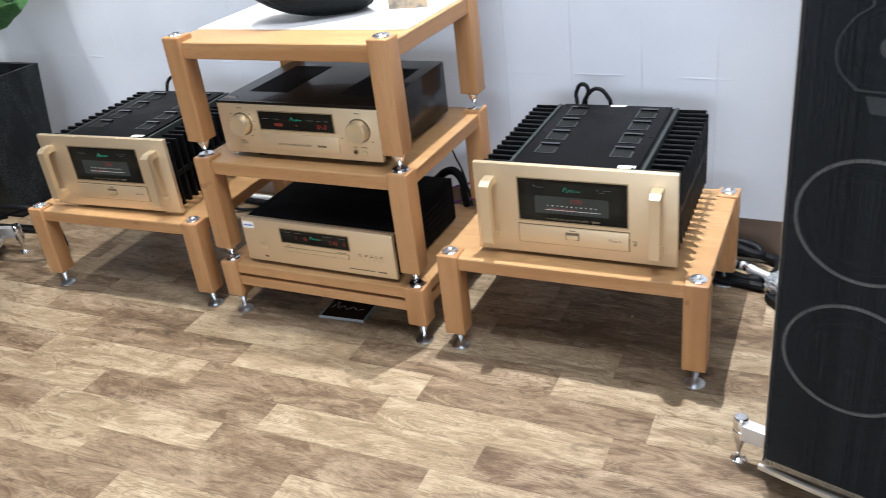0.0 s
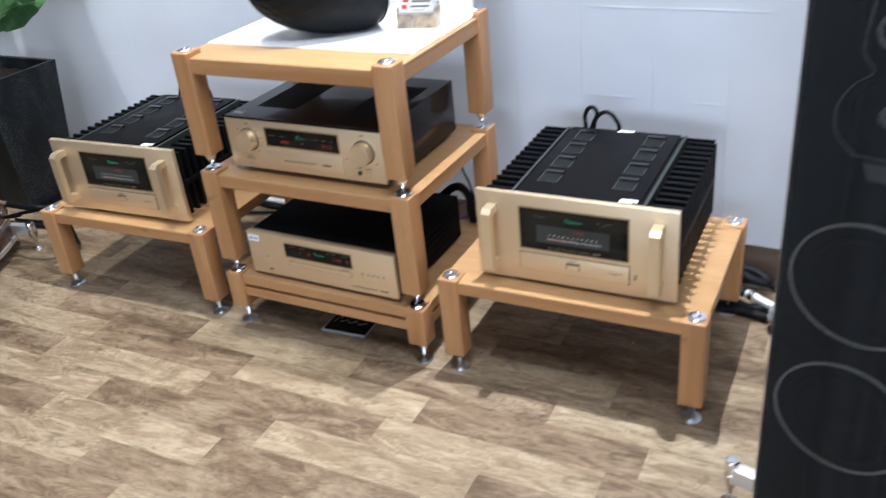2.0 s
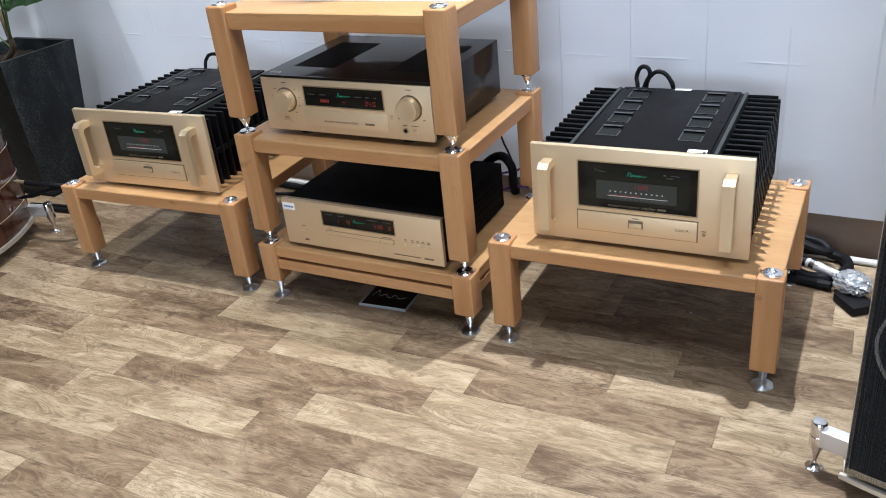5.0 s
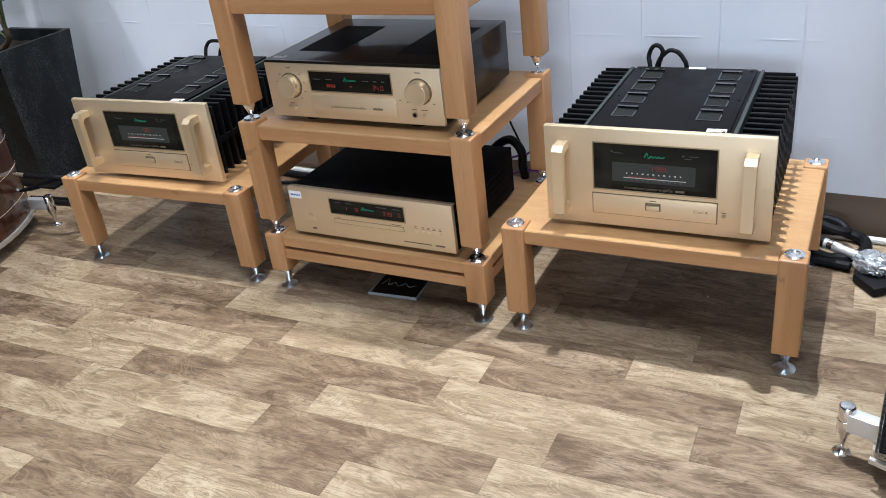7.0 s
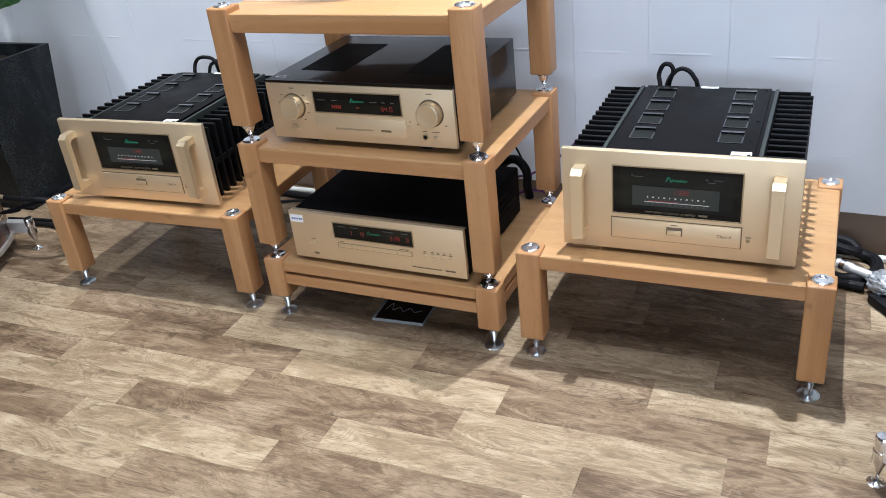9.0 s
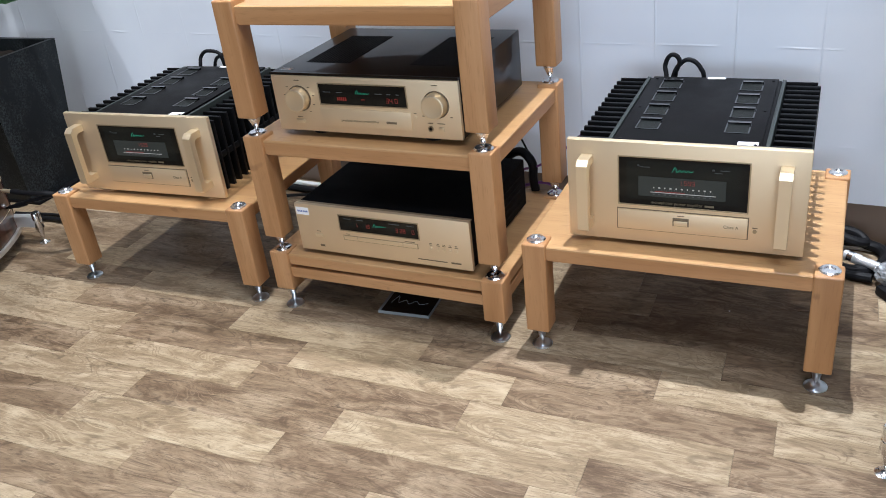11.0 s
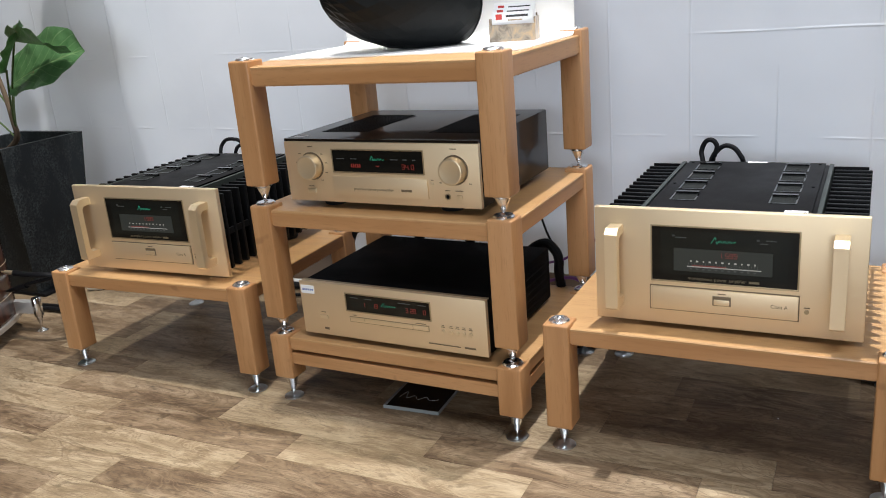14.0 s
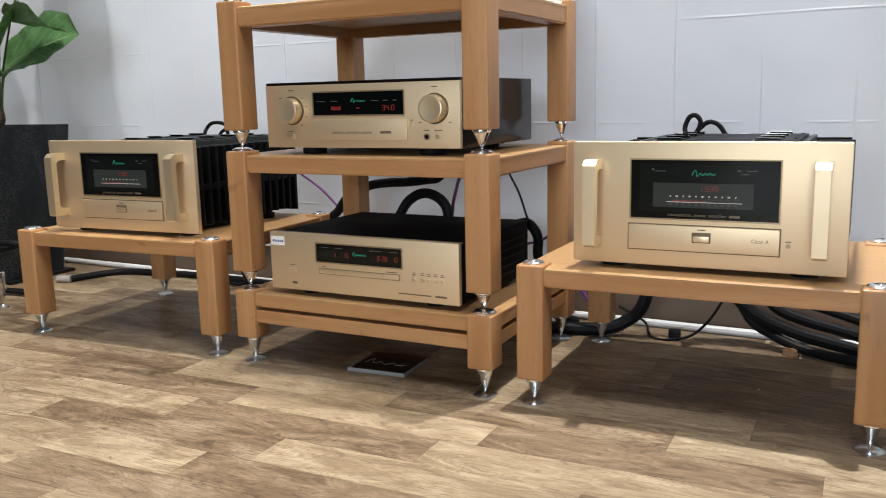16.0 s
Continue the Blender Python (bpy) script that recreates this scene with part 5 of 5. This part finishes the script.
cable("speaker_cable", [(-2.547, 1.622, 0.180), (-2.48, 1.63, 0.196), (-2.425, 1.65, 0.203), (-2.405, 1.69, 0.150), (-2.420, 1.715, 0.050), (-2.490, 1.760, 0.010), (-2.66, 1.83, 0.010), (-2.90, 1.80, 0.010)], 0.006, RUBBER, "black speaker cable with a black plug at a loudspeaker")
joint_way = Vector((0.088, -0.044, -0.003))
joint = thing("cable_connector", Matrix.Translation((-0.234, 2.185, 0.037)) @ joint_way.to_track_quat("Z", "Y").to_matrix().to_4x4(), "silver cable connector lying on black cables", "connector")
part("sleeve", lathe([(0.0125, 0.0), (0.0135, 0.004), (0.0135, 0.040), (0.0115, 0.046), (0.0115, 0.098)], seg=20), ALU, joint)
part("grip_ring", lathe([(0.0142, 0.012), (0.0142, 0.026)], seg=20), CHROME, joint)
for name, a, b, skin, tag in (("gold_plug", (-2.660, 1.618, 0.211), (-2.592, 1.620, 0.212), GOLD_BRIGHT, "gold cable plug at the back of a loudspeaker"), ("black_plug", (-2.655, 1.620, 0.146), (-2.600, 1.622, 0.161), RUBBER, "black cable plug at the back of a loudspeaker")):
    way = Vector(b) - Vector(a)
    turn = way.to_track_quat("Z", "Y").to_matrix().to_4x4()
    plug = thing(name, Matrix.Translation(a) @ turn, tag, "plug")
    part("pin", lathe([(0.0035, 0.0), (0.0035, way.length * 0.35), (0.0065, way.length * 0.38), (0.0065, way.length)], seg=16), skin, plug)
    part("boot", lathe([(0.0085, way.length), (0.0090, way.length + 0.012), (0.0082, way.length + 0.050)], seg=16), RUBBER, plug)
# beside the scuffed planter
cable("floor_cable", [(0.10, 2.10, 0.012), (0.18, 2.02, 0.012), (0.264, 1.980, 0.012), (0.323, 1.958, 0.012), (0.376, 1.945, 0.012), (0.447, 1.939, 0.012), (0.534, 1.929, 0.012), (0.70, 1.92, 0.012)], 0.0115, RUBBER, "black cable along the floor before the planter")
cable("floor_cable", [(0.16, 2.00, 0.011), (0.22, 1.950, 0.011), (0.274, 1.928, 0.011), (0.319, 1.912, 0.011), (0.365, 1.905, 0.011), (0.46, 1.912, 0.011), (0.56, 1.900, 0.011), (0.70, 1.88, 0.011)], 0.0105, RUBBER, "black cable along the floor before the planter")
end_way = Vector((0.045, 0.020, 0.0))
tip_end = thing("cable_end", Matrix.Translation((-2.778, 1.991, 0.0125)) @ end_way.to_track_quat("Z", "Y").to_matrix().to_4x4(), "bare silver cable end lying beside the planter", "connector")
part("sleeve", lathe([(0.0, -0.004), (0.009, -0.002), (0.0115, 0.004), (0.0115, 0.030), (0.0105, 0.036), (0.0118, 0.040), (0.0118, 0.049)], seg=20), ALU, tip_end)
cable("conduit", [(-3.2, 2.255, 0.0100), (-2.6, 2.265, 0.0100), (-1.9, 2.275, 0.0100), (-0.9, 2.281, 0.0100), (-0.3, 2.283, 0.0100), (0.3, 2.281, 0.0100), (0.73, 2.281, 0.0100)], 0.0098, WHITE_TUBE, "white plastic conduit along the skirting")


def crumpled(name, m, sx, sy, sz, seed, material, label, category):
    bm = bmesh.new()
    bmesh.ops.create_icosphere(bm, subdivisions=4, radius=1.0)
    for v in bm.verts:
        d = v.co.normalized()
        k = 1 + 0.28 * noise.noise(d * 2.2 + Vector((seed, 0, 0))) + 0.14 * noise.noise(d * 6.0 + Vector((0, seed, 0)))
        v.co = Vector((d.x * sx * k, d.y * sy * k, max(d.z * sz * k, -sz * 0.8) + sz * 0.8))
    return tagged(part(name, bm, material, at=m, smooth=False), label, category)


FILM = Mat("crinkled_clear_film", (0.50, 0.53, 0.55), 0.20, 0.5, Transmission_Weight=0.3, IOR=1.3).m
crumpled("film_wrapped_connector", pose(-0.119, 2.106, 0.020, 0, 0, -50), 0.050, 0.040, 0.026, 3.1, FILM, "connector block wrapped in crinkled clear film", "connector")
tagged(part("connector_block", box(-0.042, 0.042, -0.032, 0.032, 0.0, 0.026, 0.008), RUBBER, at=pose(-0.105, 2.060, 0.0, 0, 0, -50)), "black connector block on the floor", "connector")
crumpled("film_wrapped_plug", pose(0.400, 1.888, 0.018, 0, 0, -42), 0.058, 0.015, 0.013, 7.7, FILM, "cable plug wrapped in crinkled clear film", "plug")
# black ferrite of the thin wire, drawn as a plain box
tagged(part("cable_clip", box(-0.014, 0.014, -0.010, 0.010, 0.0, 0.026, 0.004), RUBBER, at=(-0.705, 2.185, 0.0)), "small black ferrite on the floor by a thin wire", "clip")
TAN_PAPER = powder("tan_wrapping_scrap", (0.42, 0.24, 0.13), 0.6, 200.0, 0.3)
crumpled("paper_scrap", pose(-0.435, 2.150, 0.0, 0, 0, 20), 0.016, 0.012, 0.012, 5.3, TAN_PAPER, "small crumpled tan scrap against a cable", "scrap")
tagged(part("dust_speck", lathe([(0.002, 0.0), (0.001, 0.0015)], Matrix.Translation((-0.46, 1.90, 0.0)), 6), PAPER), "white speck of dust on the floor", "speck")


CASE_EDGE = Mat("clear_case_edge", (0.40, 0.42, 0.42), 0.12, Transmission_Weight=0.3, IOR=1.45).m
COVER_INK = Mat("glossy_black_cover", (0.008, 0.008, 0.009), 0.10, Coat_Weight=0.2).m


def disc_case(m):
    c = thing("disc_case", m, "clear disc case with black cover lying under the rack", "disc case")
    part("case", box(-0.071, 0.071, -0.062, 0.062, 0.0, 0.0088, 0.001), CASE_EDGE, c, "clear plastic case")
    cover = part("cover", box(-0.0625, 0.0700, -0.0612, 0.0612, 0.0088, 0.0096, 0.0003, 1), COVER_INK, c, "black printed cover")
    bm = tube([(-0.050, -0.02, 0.0098), (-0.040, 0.012, 0.0098), (-0.030, -0.018, 0.0098), (-0.015, -0.004, 0.0098), (0.0, -0.020, 0.0098), (0.015, -0.004, 0.0098), (0.03, -0.018, 0.0098), (0.05, -0.008, 0.0098)], 0.0005, 5, 5)
    part("cover_flourish", bm, ALU, cover, "pale script flourish")
    return c


disc_case(pose(-1.229, 1.704, 0.0, 0, 0, 6.0))


# ---------------------------------------------------------------- the floor, plank by plank
ROW, LENGTH, TURN = 0.1035, 0.55, 3.4
OFFSET = {10: 0.180, 11: 0.471, 12: 0.560, 13: 0.270, 14: 0.340, 15: 0.094, 16: 0.218, 17: 0.412, 18: 0.024}
BROWN_EVEN = {10: 0, 11: 0, 12: 1, 13: 0, 14: 1, 15: 1, 16: 0, 17: 1, 18: 0}


def floor_planks():
    ground = tagged(part("floor", box(-8.0, 8.0, -8.0, 8.0, -0.12, -0.004), PLANK_BROWN), "oak-look vinyl plank floor, pale and brown planks", "floor", kind="structure")
    g = 0.00025
    meshes = {}
    for tone, mat in ((0, PLANK_PALE), (1, PLANK_BROWN)):
        meshes[tone] = mesh_of("plank", box(g, LENGTH - g, g, ROW - g, -0.004, 0.0, 0.0003, 1), mat, smooth=False)
    turn = pose(0, 0, 0, 0, 0, TURN)
    rnd = random.Random(5)
    rest = {0: bmesh.new(), 1: bmesh.new()}
    for row in range(-62, 58):
        off = OFFSET.get(row, rnd.uniform(0, LENGTH))
        odd = BROWN_EVEN.get(row, rnd.randint(0, 1))
        for n in range(-15, 15):
            x, y = off + LENGTH * n, ROW * row - 0.0071
            tone = odd if n % 2 == 0 else 1 - odd
            near = 3 <= row <= 22 and -3.6 < x < 0.9
            if near:
                part("plank", meshes[tone], None, ground, at=turn @ Matrix.Translation((x, y, 0.0)))
            elif -7.9 < y < 7.8 and -7.9 < x < 7.3:
                c = [turn @ Vector((x + a, y + b, -0.0002)) for a, b in ((g, g), (LENGTH - g, g), (LENGTH - g, ROW - g), (g, ROW - g))]
                rest[tone].faces.new([rest[tone].verts.new(v) for v in c])
    for tone, mat in ((0, PLANK_PALE), (1, PLANK_BROWN)):
        far = part("far_planks", rest[tone], mat, ground, smooth=False)
        far["kind"] = "stuff"


floor_planks()


# marks too small to pick apart
for ob in scene.objects:
    if ob.name.split(".")[0] in {"scale_marks", "scale_ticks", "scale_foot", "switch_marks", "panel_print", "display_marks", "knob_print", "button_print", "level_digits", "source_digits"}:
        ob["kind"] = "stuff"
